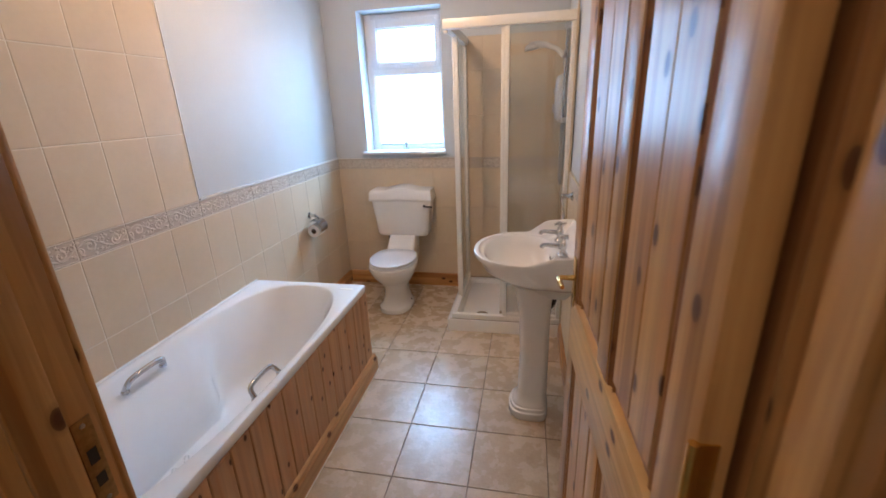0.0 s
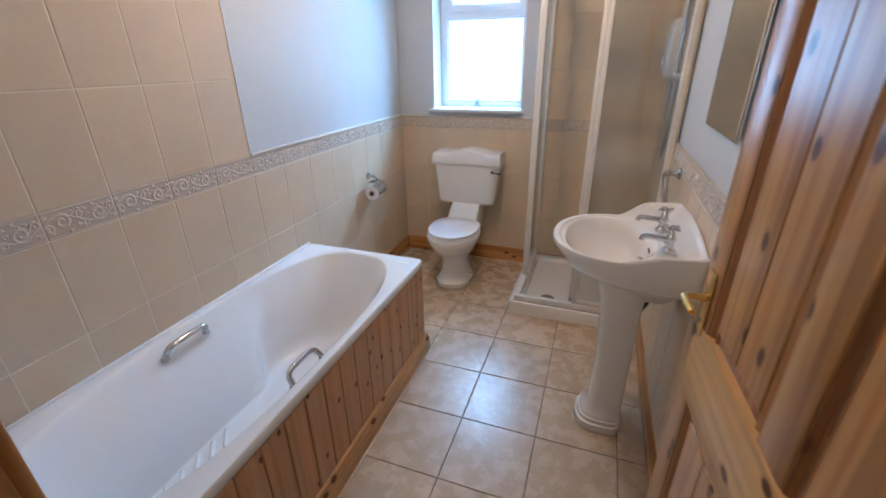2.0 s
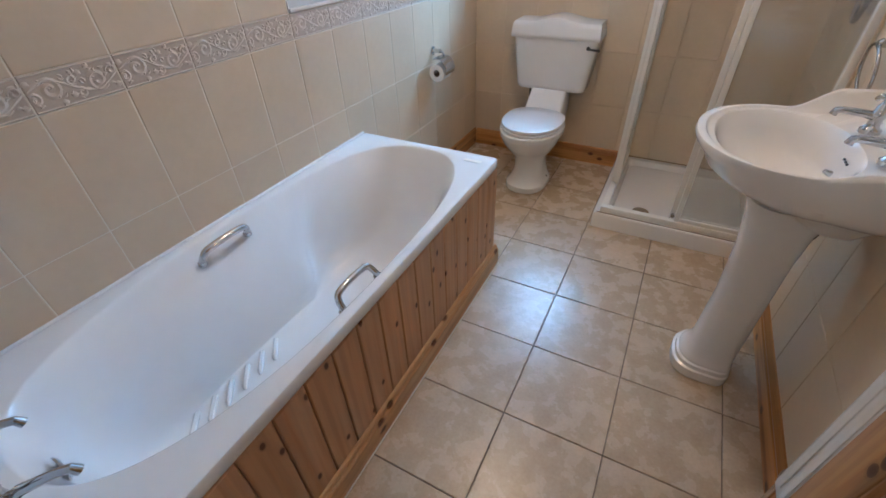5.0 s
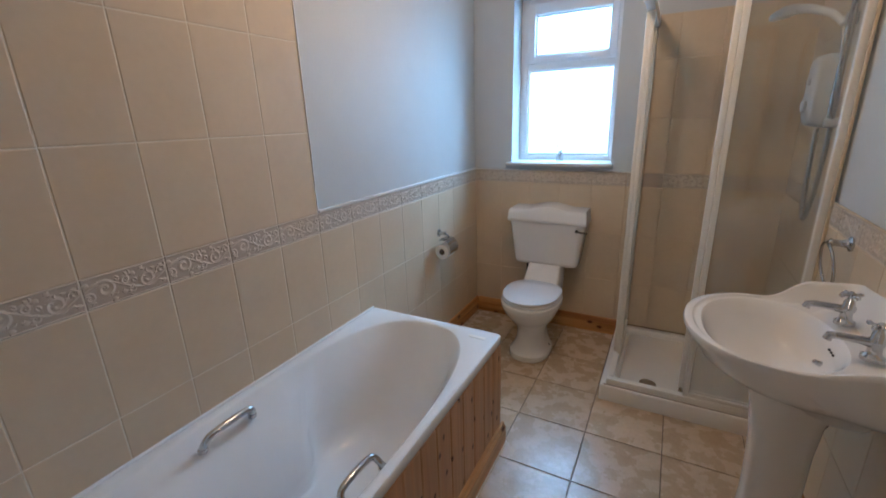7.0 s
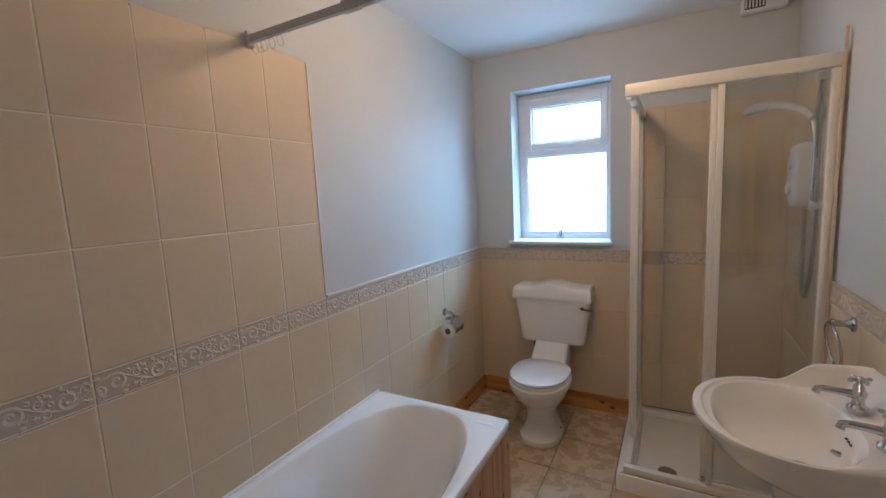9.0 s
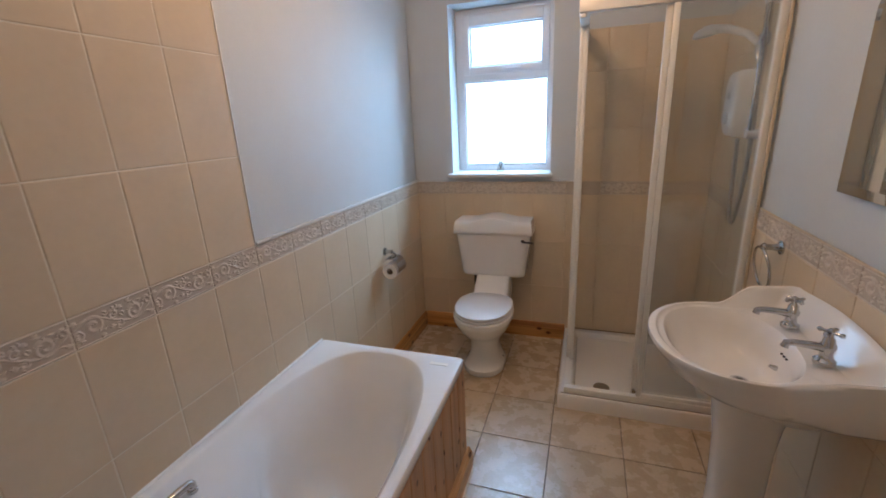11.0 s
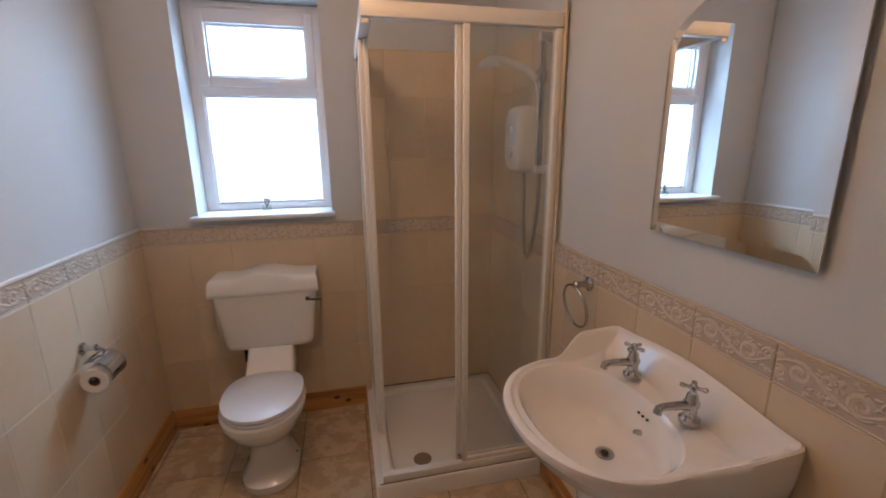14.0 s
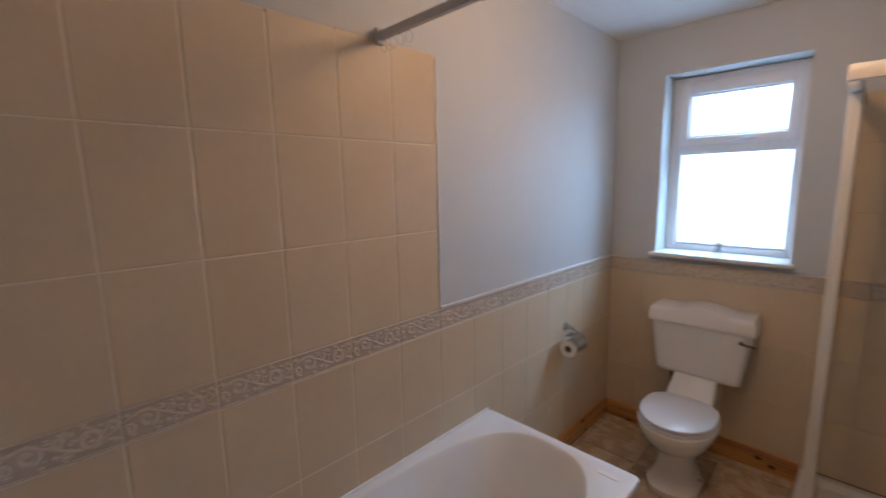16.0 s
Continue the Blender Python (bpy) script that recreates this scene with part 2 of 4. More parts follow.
def tube(points, radius, sides=12, bm=None, smooth_steps=0):
    """A round bar along points; radius may be one number or one for each point."""
    bm = bm or bmesh.new()
    pts = [Vector(p) for p in points]
    for _ in range(smooth_steps):
        nxt = [pts[0]]
        for a, b in zip(pts, pts[1:]):
            nxt += [a.lerp(b, 0.25), a.lerp(b, 0.75)]
        pts = nxt + [pts[-1]]
    radii = list(radius) if isinstance(radius, (list, tuple)) else [radius] * len(pts)
    rings, side = [], None
    for i, p in enumerate(pts):
        d = (pts[min(i + 1, len(pts) - 1)] - pts[max(i - 1, 0)]).normalized()
        if side is None:
            side = d.orthogonal().normalized()
        side = (side - d * side.dot(d)).normalized()
        up = d.cross(side)
        rings.append([bm.verts.new(p + radii[i] * (side * math.cos(a) + up * math.sin(a))) for a in (2 * math.pi * k / sides for k in range(sides))])
    for a, b in zip(rings, rings[1:]):
        for k in range(sides):
            bm.faces.new((a[k], a[(k + 1) % sides], b[(k + 1) % sides], b[k]))
    bm.faces.new(rings[0][::-1])
    bm.faces.new(rings[-1])
    return bm


def lathe(profile, base, axis=(0, 0, 1), sides=24, bm=None):
    """Turned shape: profile of (radius, height) along the axis from base."""
    bm = bm or bmesh.new()
    d = Vector(axis).normalized()
    side = d.orthogonal().normalized()
    up = d.cross(side)
    rings = []
    for r, h in profile:
        rings.append([bm.verts.new(Vector(base) + d * h + max(r, 0.0004) * (side * math.cos(a) + up * math.sin(a))) for a in (2 * math.pi * k / sides for k in range(sides))])
    for a, b in zip(rings, rings[1:]):
        for k in range(sides):
            bm.faces.new((a[k], a[(k + 1) % sides], b[(k + 1) % sides], b[k]))
    bm.faces.new(rings[0][::-1])
    bm.faces.new(rings[-1])
    return bm


def loft(rings, bm=None, cap_first=True, cap_last=True):
    bm = bm or bmesh.new()
    vs = [[bm.verts.new(p) for p in ring] for ring in rings]
    n = len(vs[0])
    for a, b in zip(vs, vs[1:]):
        for k in range(n):
            bm.faces.new((a[k], a[(k + 1) % n], b[(k + 1) % n], b[k]))
    if cap_first:
        bm.faces.new(vs[0][::-1])
    if cap_last:
        bm.faces.new(vs[-1])
    return bm


def oval(cx, cy, rx, ry, z, n=48, px=2.0, py=2.0, ry_back=None, p_back=None):
    """A rounded outline. y below cy uses ry and the power py, y above it ry_back and p_back."""
    out = []
    for k in range(n):
        a = 2 * math.pi * k / n
        c, s = math.cos(a), math.sin(a)
        p, r = (py, ry) if s < 0 or ry_back is None else (p_back or py, ry_back)
        out.append((cx + rx * math.copysign(abs(c) ** (2 / p), c), cy + r * math.copysign(abs(s) ** (2 / p), s), z))
    return out


def prism(outline, axis, lo, hi):
    """A flat outline pushed along an axis; outline points are the other two coordinates in order."""
    def at(p, h):
        q = list(p)
        q.insert(axis, h)
        return q
    return loft([[at(p, lo) for p in outline], [at(p, hi) for p in outline]])


# ---- the shell ----
EAST, SOUTH, NORTH, TOP = 1.855, 0.355, 3.40, 2.513
W = 0.12
LINE = 1.135
wall_west = tagged(part("wall_west", box(-W - 0.01, -0.010, -1.4, NORTH, -0.1, TOP + 0.1), PAINT, smooth=False), "pale grey painted wall, tiled cream below", "wall", kind="structure")
wall_east = tagged(part("wall_east", box(EAST + 0.010, EAST + W + 0.01, SOUTH + 0.001, NORTH, -0.1, TOP + 0.1), PAINT, smooth=False), "pale grey painted wall, tiled cream below", "wall", kind="structure")


def wall_with_hole(name, x0, x1, y0, y1, hx0, hx1, hz0, hz1, label):
    bm = bmesh.new()
    box(x0, hx0, y0, y1, -0.1, TOP + 0.1, bm=bm)
    box(hx1, x1, y0, y1, -0.1, TOP + 0.1, bm=bm)
    box(hx0, hx1, y0, y1, hz1, TOP + 0.1, bm=bm)
    if hz0 > 0:
        box(hx0, hx1, y0, y1, -0.1, hz0, bm=bm)
    return tagged(part(name, bm, PAINT, smooth=False), label, "wall", kind="structure")


wall_north = wall_with_hole("wall_north", -0.13, EAST + 0.13, NORTH + 0.010, NORTH + 0.30, 0.272, 0.940, 1.17, 2.25, "pale grey painted outer wall with a window")
DOOR_L, DOOR_R, DOOR_H = 0.965, 1.875, 2.06
wall_south = wall_with_hole("wall_south", -0.13, 2.5, SOUTH - 0.12, SOUTH, DOOR_L, DOOR_R, 0, DOOR_H, "pale painted wall with a doorway")
tagged(part("ceiling", box(-0.2, 2.6, -1.5, NORTH + 0.3, TOP, TOP + 0.08), CEILING, smooth=False), "flat white painted ceiling", "ceiling", kind="structure")
floor = tagged(part("floor", box(-0.1, EAST + 0.1, SOUTH - 0.03, NORTH + 0.1, -0.10, -0.004), FLOOR_GROUT, smooth=False), "beige ceramic floor tiles with dark grout", "floor", kind="structure")
tagged(part("floor_landing", box(-0.1, 2.6, -1.5, SOUTH - 0.031, -0.10, 0.0), CARPET, smooth=False), "brown landing carpet", "floor", kind="structure")
tagged(part("wall_landing_back", box(-0.2, 2.6, -1.5, -1.4, -0.1, TOP + 0.1), PAINT, smooth=False), "plain landing wall", "wall", kind="structure")
tagged(part("wall_landing_side", box(2.5, 2.6, -1.4, SOUTH, -0.1, TOP + 0.1), PAINT, smooth=False), "plain landing wall", "wall", kind="structure")


def skirting(name, along, lo, hi, face, sign, mat):
    """Pine skirting with a moulded top: a profile of depth and height."""
    prof = [(0, 0), (0.018, 0), (0.018, 0.075), (0.014, 0.082), (0.016, 0.090), (0.010, 0.104), (0.006, 0.112), (0, 0.114)]
    if along == 0:
        bm = prism([(face + sign * d, z) for d, z in prof], 0, lo, hi)
    else:
        bm = prism([(face + sign * d, z) for d, z in prof], 1, lo, hi)
    return tagged(part(name, bm, mat, smooth=False), "varnished pine skirting board", "skirting", kind="structure")


skirting("baseboard", 0, 0.018, 1.066, NORTH, -1, PINE_X)
skirting("baseboard", 1, 2.062, NORTH, 0.0, 1, PINE_Y)
skirting("baseboard", 1, SOUTH + 0.03, 2.60, EAST, -1, PINE_Y)

# doorway lining, stop and architraves
frame_door = tagged(new("door_frame"), "varnished knotty pine door lining and architraves", "door frame", kind="structure")
part("lining", box(DOOR_L, 0.998, SOUTH - 0.122, SOUTH + 0.002, 0, 2.03, 0.002), PINE_Z, frame_door)
part("lining", box(1.843, DOOR_R, SOUTH - 0.122, SOUTH + 0.002, 0, 2.03, 0.002), PINE_Z, frame_door)
part("lining", box(DOOR_L, DOOR_R, SOUTH - 0.122, SOUTH + 0.002, 2.03, 2.06, 0.002), PINE_X, frame_door)
part("stop", box(0.998, 1.010, SOUTH - 0.10, SOUTH - 0.045, 0, 2.03, 0.002), PINE_Z, frame_door)
part("stop", box(1.831, 1.843, SOUTH - 0.10, SOUTH - 0.045, 0, 2.03, 0.002), PINE_Z, frame_door)
for side in (-1, 1):
    y0, y1 = (SOUTH + 0.0025, SOUTH + 0.020) if side > 0 else (SOUTH - 0.140, SOUTH - 0.1225)
    part("architrave", box(0.915, 0.990, y0, y1, 0, 2.12, 0.006), PINE_Z, frame_door)
    if side < 0:
        part("architrave", box(1.851, 1.926, y0, y1, 0, 2.12, 0.006), PINE_Z, frame_door)
    part("architrave", box(0.990, 1.850, y0, y1, 2.045, 2.12, 0.006), PINE_X, frame_door)
# added strip, no known architrave: its dark pine stands in for the shaded hinge gap
part("architrave", box(1.846, 1.8545, SOUTH + 0.0025, SOUTH + 0.075, 0, 2.12, 0.003), PINE_SHADED, frame_door)
strike = part("strike_plate", box(0.9975, 1.0003, SOUTH - 0.038, SOUTH - 0.010, 1.00, 1.15, 0.0008), WORN_BRASS, frame_door, "worn brass strike plate")
part("strike_hole", box(1.0002, 1.0008, SOUTH - 0.031, SOUTH - 0.017, 1.075, 1.10), DARK, strike)
part("strike_hole", box(1.0002, 1.0008, SOUTH - 0.031, SOUTH - 0.017, 1.035, 1.055), DARK, strike)
for z in (1.01, 1.14):
    part("screw", lathe([(0.004, 0), (0.0038, 0.001), (0.002, 0.0016)], (1.0002, SOUTH - 0.024, z), (1, 0, 0), 10), STEEL, strike)

# ---- door leaf, open against the east wall ----


def build_door():
    """Leaf in its own space: hinge on the z axis, leaf along +y, room face at x = -0.02 to -x."""
    d = tagged(new("door_1"), "open varnished knotty pine door with boarded panels", "door", kind="structure")
    wide, high, z0 = 0.838, 1.98, 0.012
    st, th = 0.095, 0.020
    part("stile", box(-th, th, 0.002, st, z0, high, 0.004), PINE_Z, d)
    part("stile", box(-th, th, wide - st, wide, z0, high, 0.004), PINE_Z, d)
    for lo, hi in ((z0, 0.21), (0.80, 0.985), (high - 0.115, high)):
        part("rail", box(-th - 0.004, th + 0.004, st - 0.001 if lo != 0.80 else 0.004, (wide - st + 0.001) if lo != 0.80 else wide - 0.030, lo, hi, 0.006), PINE_PALE, d)
    part("muntin", box(-th, th, wide / 2 - 0.042, wide / 2 + 0.042, 0.985, high - 0.115, 0.004), PINE_Z, d)
    part("muntin", box(-th, th, wide / 2 - 0.042, wide / 2 + 0.042, 0.21, 0.80, 0.004), PINE_Z, d)
    for lo, hi in ((0.21, 0.80), (0.985, high - 0.115)):
        for ya, yb in ((st, wide / 2 - 0.042), (wide / 2 + 0.042, wide - st)):
            # recessed panel and mouldings carry the groove shade in their darker pine
            p = part("panel", box(-0.005, 0.005, ya - 0.008, yb + 0.008, lo - 0.008, hi + 0.008), PINE_SHADED, d, smooth=False)
            n = 2
            step = (yb - ya - 0.060) / n
            for k in range(n):
                part("board", box(-0.014, 0.014, ya + 0.030 + k * step + 0.0004, ya + 0.030 + (k + 1) * step - 0.0004, lo + 0.028, hi - 0.028, 0.003, 1), PINE_Z, p)
            for y, s in ((ya, 1), (yb, -1)):
                for f in (-1, 1):
                    part("moulding", prism([(f * 0.005, y + s * 0.030), (f * 0.012, y + s * 0.028), (f * 0.007, y + s * 0.012), (f * 0.016, y + s * 0.004), (f * 0.016, y), (f * 0.004, y)], 2, lo, hi), PINE_SHADED, p, smooth=False)
    for face in (-1, 1):
        f = face * (th + 0.002)
        plate = part("back_plate", box(min(f, f + face * 0.004), max(f, f + face * 0.004), wide - 0.075, wide - 0.033, 0.965, 1.115, 0.0018), BRASS, d, "polished brass back plate")
        lever = bmesh.new()
        tube([(f, wide - 0.054, 1.052), (f + face * 0.022, wide - 0.054, 1.052), (f + face * 0.040, wide - 0.054, 1.052), (f + face * 0.047, wide - 0.061, 1.052), (f + face * 0.047, wide - 0.095, 1.050), (f + face * 0.044, wide - 0.120, 1.049)], [0.010, 0.0075, 0.0075, 0.009, 0.0075, 0.006], 12, lever)
        part("lever", lever, BRASS, plate, "curved brass lever handle")
        part("keyhole", lathe([(0.006, 0), (0.006, 0.0006)], (f + face * 0.0036, wide - 0.054, 0.995), (face, 0, 0), 10), DARK, plate)
    part("latch_plate", box(-0.011, 0.011, wide - 0.0004, wide + 0.0016, 0.99, 1.11, 0.0006), BRASS, d)
    for z in (0.22, 1.14, 1.76):
        h = part("hinge", lathe([(0.006, -0.05), (0.006, 0.05)], (-0.026, -0.004, z), (0, 0, 1), 12), BRASS, d, "brass butt hinge")
        part("leaf", box(-0.021, 0.004, -0.0006, 0.0018, z - 0.045, z + 0.045), BRASS, h)
    return d


door = build_door()
door.matrix_world = pose(1.816, SOUTH + 0.020, 0, 0, 0, 3.2)

# ---- window ----
window = tagged(new("window_1"), "white plastic casement window with obscure glass", "window", kind="structure")
FY = 3.575
X0, X1, Z0, Z1 = 0.272, 0.940, 1.195, 2.25
g = 0.0015


def pane_frame(name, x0, x1, z0, z1, bars, y0, y1, parent):
    """Four mitre-less bars: left, right, bottom, top widths."""
    l, r, b, t = bars
    holder = part(name, box(x0, x0 + l, y0, y1, z0, z1, 0.004), UPVC, parent)
    part("bar", box(x1 - r, x1, y0, y1, z0, z1, 0.004), UPVC, holder)
    part("bar", box(x0 + l, x1 - r, y0 + 0.001, y1, z0, z0 + b, 0.004), UPVC, holder)
    part("bar", box(x0 + l, x1 - r, y0 + 0.001, y1, z1 - t, z1, 0.004), UPVC, holder)
    return holder


pane_frame("window_frame", X0 + g, X1 - g, Z0 + g, Z1 - g, (0.053, 0.043, 0.034, 0.045), FY, FY + 0.07, window)
part("transom", box(X0 + 0.053, X1 - 0.043, FY + 0.001, FY + 0.07, 1.800, 1.860, 0.004), UPVC, window)
pane_frame("sash", 0.323, 0.899, 1.842, 2.207, (0.049, 0.041, 0.046, 0.063), FY - 0.016, FY + 0.03, window)
pane = part("pane", box(0.326, 0.896, FY + 0.030, FY + 0.042, 1.23, 1.80), FROSTED, window, "white obscure glass")
pane.visible_shadow = False
pane = part("pane", box(0.372, 0.858, FY + 0.031, FY + 0.042, 1.888, 2.144), FROSTED, window, "white obscure glass")
pane.visible_shadow = False
for lo, hi, x0, x1 in ((1.229, 1.800, 0.3255, 0.8965),):
    part("gasket", box(x0, x1, FY + 0.024, FY + 0.029, lo, lo + 0.004), DARK, window)
for x0, x1, z0, z1 in ((0.325, 0.897, 1.229, 1.800), (0.372, 0.858, 1.888, 2.144)):
    for a, b, c, d in ((x0, x0 + 0.011, z0, z1), (x1 - 0.011, x1, z0, z1), (x0 + 0.011, x1 - 0.011, z0 + 0.0045, z0 + 0.014), (x0 + 0.011, x1 - 0.011, z1 - 0.011, z1)):
        part("glazing_bead", box(a, b, FY + 0.010, FY + 0.0295, c, d, 0.003), UPVC, window)
handle = part("window_handle", box(0.585, 0.635, FY - 0.027, FY - 0.0165, 1.855, 1.872, 0.004), UPVC, window)
part("lever", box(0.600, 0.715, FY - 0.040, FY - 0.0275, 1.857, 1.870, 0.005), UPVC, handle)
for z in (2.226,):
    part("vent_strip", box(0.36, 0.86, FY - 0.006, FY - 0.0005, z - 0.008, z + 0.006, 0.002), UPVC, window)
part("window_sill", box(X0 + 0.001, X1 - 0.001, NORTH, FY + 0.002, 1.172, 1.195), GLOSS, window, "white gloss sill board")
part("sill_nosing", box(0.247, 0.955, 3.352, NORTH - 0.0005, 1.171, 1.195, 0.008, 3), GLOSS, window)
for x0, x1, z0, z1, nm in ((0.264, 0.2735, 1.195, 2.25, "reveal"), (0.9385, 0.948, 1.195, 2.25, "reveal")):
    part(nm, box(x0, x1, NORTH + 0.009, FY, z0, z1), PAINT, window)
part("outer_frame_back", box(0.20, 1.01, FY + 0.072, FY + 0.074, 1.10, 1.19), UPVC, window)

# ---- bath ----


def rounded_rect(x0, x1, y0, y1, z, n, p=24):
    return oval((x0 + x1) / 2, (y0 + y1) / 2, (x1 - x0) / 2, (y1 - y0) / 2, z, n, py=p)


def build_bath():
    b = thing("bath", "white acrylic bath with knotty pine panel", "bath")
    n, top = 160, 0.578

    def tub(x0, x1, y0, y1, z, south=2.6, north=2.8, waist=0.0):
        cy = (y0 + y1) / 2
        out = []
        for k in range(n):
            a = 2 * math.pi * k / n
            c, s = math.cos(a), math.sin(a)
            p = north if s > 0 else south
            y = cy + (y1 - y0) / 2 * math.copysign(abs(s) ** (2 / p), s)
            w = min(1.0, max(0.0, (1.46 - y) / 0.12))
            w = waist * w * w * (3 - 2 * w) * (1.0 if y > 0.85 else max(0.0, (y - 0.45) / 0.4)) * (1.0 if c < 0 else 0.1)
            out.append(((x0 + x1) / 2 + (1 - w) * (x1 - x0) / 2 * math.copysign(abs(c) ** (2 / p), c), y, z))
        return out
    ys, yn = SOUTH + 0.005, 2.062
    rings = [rounded_rect(0.004, 0.700, ys, yn, top - 0.042, n, 60),
             rounded_rect(0.001, 0.704, ys, yn + 0.003, top - 0.036, n, 60),
             rounded_rect(0.001, 0.704, ys, yn + 0.003, top - 0.006, n, 60),
             rounded_rect(0.004, 0.700, ys + 0.003, yn, top - 0.001, n, 60),
             rounded_rect(0.012, 0.690, ys + 0.01, yn - 0.01, top, n, 40),
             tub(0.036, 0.671, ys + 0.085, 2.028, top - 0.001),
             tub(0.042, 0.665, ys + 0.091, 2.021, top - 0.006),
             tub(0.049, 0.657, ys + 0.097, 2.012, top - 0.018),
             tub(0.084, 0.624, ys + 0.12, 1.965, top - 0.075, waist=0.17),
             tub(0.112, 0.612, ys + 0.15, 1.86, top - 0.22, 3.2, 2.4, 0.34),
             tub(0.135, 0.600, ys + 0.17, 1.74, top - 0.32, 3.2, 3.0, 0.34),
             tub(0.155, 0.580, ys + 0.20, 1.66, top - 0.365, 3.2, 3.0, 0.26),
             tub(0.19, 0.54, ys + 0.25, 1.56, top - 0.385, 3.2, 3.0, 0.16),
             tub(0.26, 0.44, ys + 0.45, 1.30, top - 0.390, 3.0, 3.0)]
    tubm = part("tub", loft(rings, cap_first=False), ACRYLIC, b)
    for k in range(6):
        y = 0.74 + k * 0.066
        part("grip_ridge", tube([(0.232, y + 0.040, 0.188), (0.242, y + 0.030, 0.196), (0.292, y - 0.025, 0.196), (0.302, y - 0.035, 0.188)], [0.006, 0.010, 0.010, 0.006], 8), ACRYLIC, tubm)
    part("label_patch", box(0.575, 0.652, 1.985, 2.005, top - 0.0006, top + 0.0010), CREAM_METAL, tubm, "faded cream sticker")
    part("overflow", lathe([(0.032, 0), (0.032, 0.004), (0.026, 0.008), (0.006, 0.009)], (0.35, ys + 0.128, 0.49), (0, 1, -0.15), 24), CHROME, tubm)
    part("waste", lathe([(0.035, 0), (0.033, 0.004), (0.02, 0.003)], (0.35, 0.72, 0.187), (0, 0, 1), 24), CHROME, tubm)
    # grab rails let into both sides
    for xx, s, z in ((0.104, 1, 0.578), (0.654, -1, 0.588)):
        ya, yb, out = 1.052, 1.232, 0.016
        if s < 0:
            ya, yb, out = 1.075, 1.235, 0.022
        grip = part("grab_rail", tube([(xx, ya, z - 0.030), (xx + s * out, ya + 0.006, z), (xx + s * (out + 0.004), ya + 0.026, z + 0.014), (xx + s * (out + 0.004), yb - 0.026, z + 0.014), (xx + s * out, yb - 0.006, z), (xx, yb, z - 0.030)], 0.0115 if s > 0 else 0.0100, 12, smooth_steps=2), CHROME, b, "chrome grab rail")
        for y in (ya, yb):
            part("rose", lathe([(0.015, -0.006), (0.015, 0.004), (0.012, 0.007)], (xx, y, z - 0.034), (0, 0, 1), 14), CHROME, grip)
    # pillar taps on the south ledge
    for x in (0.27, 0.465):
        y0 = ys + 0.052
        t = part("tap", lathe([(0.026, 0), (0.026, 0.006), (0.019, 0.012), (0.018, 0.05), (0.022, 0.060), (0.020, 0.075), (0.012, 0.085), (0.010, 0.10)], (x, y0, top - 0.001), (0, 0, 1), 20), CHROME, b, "chrome bath tap with cross head")
        part("spout", tube([(x, y0, top + 0.045), (x + 0.01, y0 + 0.03, top + 0.055), (x + 0.055, y0 + 0.075, top + 0.074), (x + 0.068, y0 + 0.090, top + 0.074), (x + 0.072, y0 + 0.096, top + 0.060)], [0.011, 0.011, 0.0085, 0.009, 0.010], 12), CHROME, t)
        for a in range(4):
            c, s = math.cos(a * math.pi / 2 + 0.5), math.sin(a * math.pi / 2 + 0.5)
            part("cross_arm", tube([(x, y0, top + 0.105), (x + 0.024 * c, y0 + 0.024 * s, top + 0.105), (x + 0.034 * c, y0 + 0.034 * s, top + 0.105)], [0.006, 0.005, 0.009], 8), CHROME, t)
        part("cap", lathe([(0.010, 0.10), (0.012, 0.108), (0.008, 0.114)], (x, y0, top), (0, 0, 1), 12), CHROME, t)
    # panel of upright boards with a plinth
    panel = part("panel", box(0.678, 0.690, ys + 0.002, 2.046, 0.0, top - 0.040), PANEL_PINE, b)
    count = 17
    step = (2.056 - ys) / count
    for k in range(count):
        part("board", box(0.690, 0.704, ys + k * step + 0.0012, ys + (k + 1) * step - 0.0012, 0.09, top - 0.043, 0.004, 1), PANEL_PINE, panel)
    for k in range(7):
        part("end_board", box(0.012 + k * 0.096, 0.106 + k * 0.096, 2.046, 2.058, 0.0, top - 0.043, 0.004, 1), PANEL_PINE, panel)
    prof = [(0.704, 0), (0.724, 0), (0.724, 0.085), (0.721, 0.093), (0.716, 0.098), (0.716, 0.104), (0.711, 0.112), (0.704, 0.116)]
    part("plinth", prism(prof, 1, ys + 0.002, 2.074), PLINTH_PINE, panel, smooth=False)
    part("plinth_bead", tube([(0.7255, ys + 0.002, 0.006), (0.7255, 2.074, 0.004)], 0.003, 6), GROUT, panel)
    part("sealant_bead", tube([(0.003, ys + 0.01, top + 0.002), (0.003, 2.058, top + 0.002)], 0.006, 6), ACRYLIC, b)
    return b


build_bath()

# ---- toilet ----


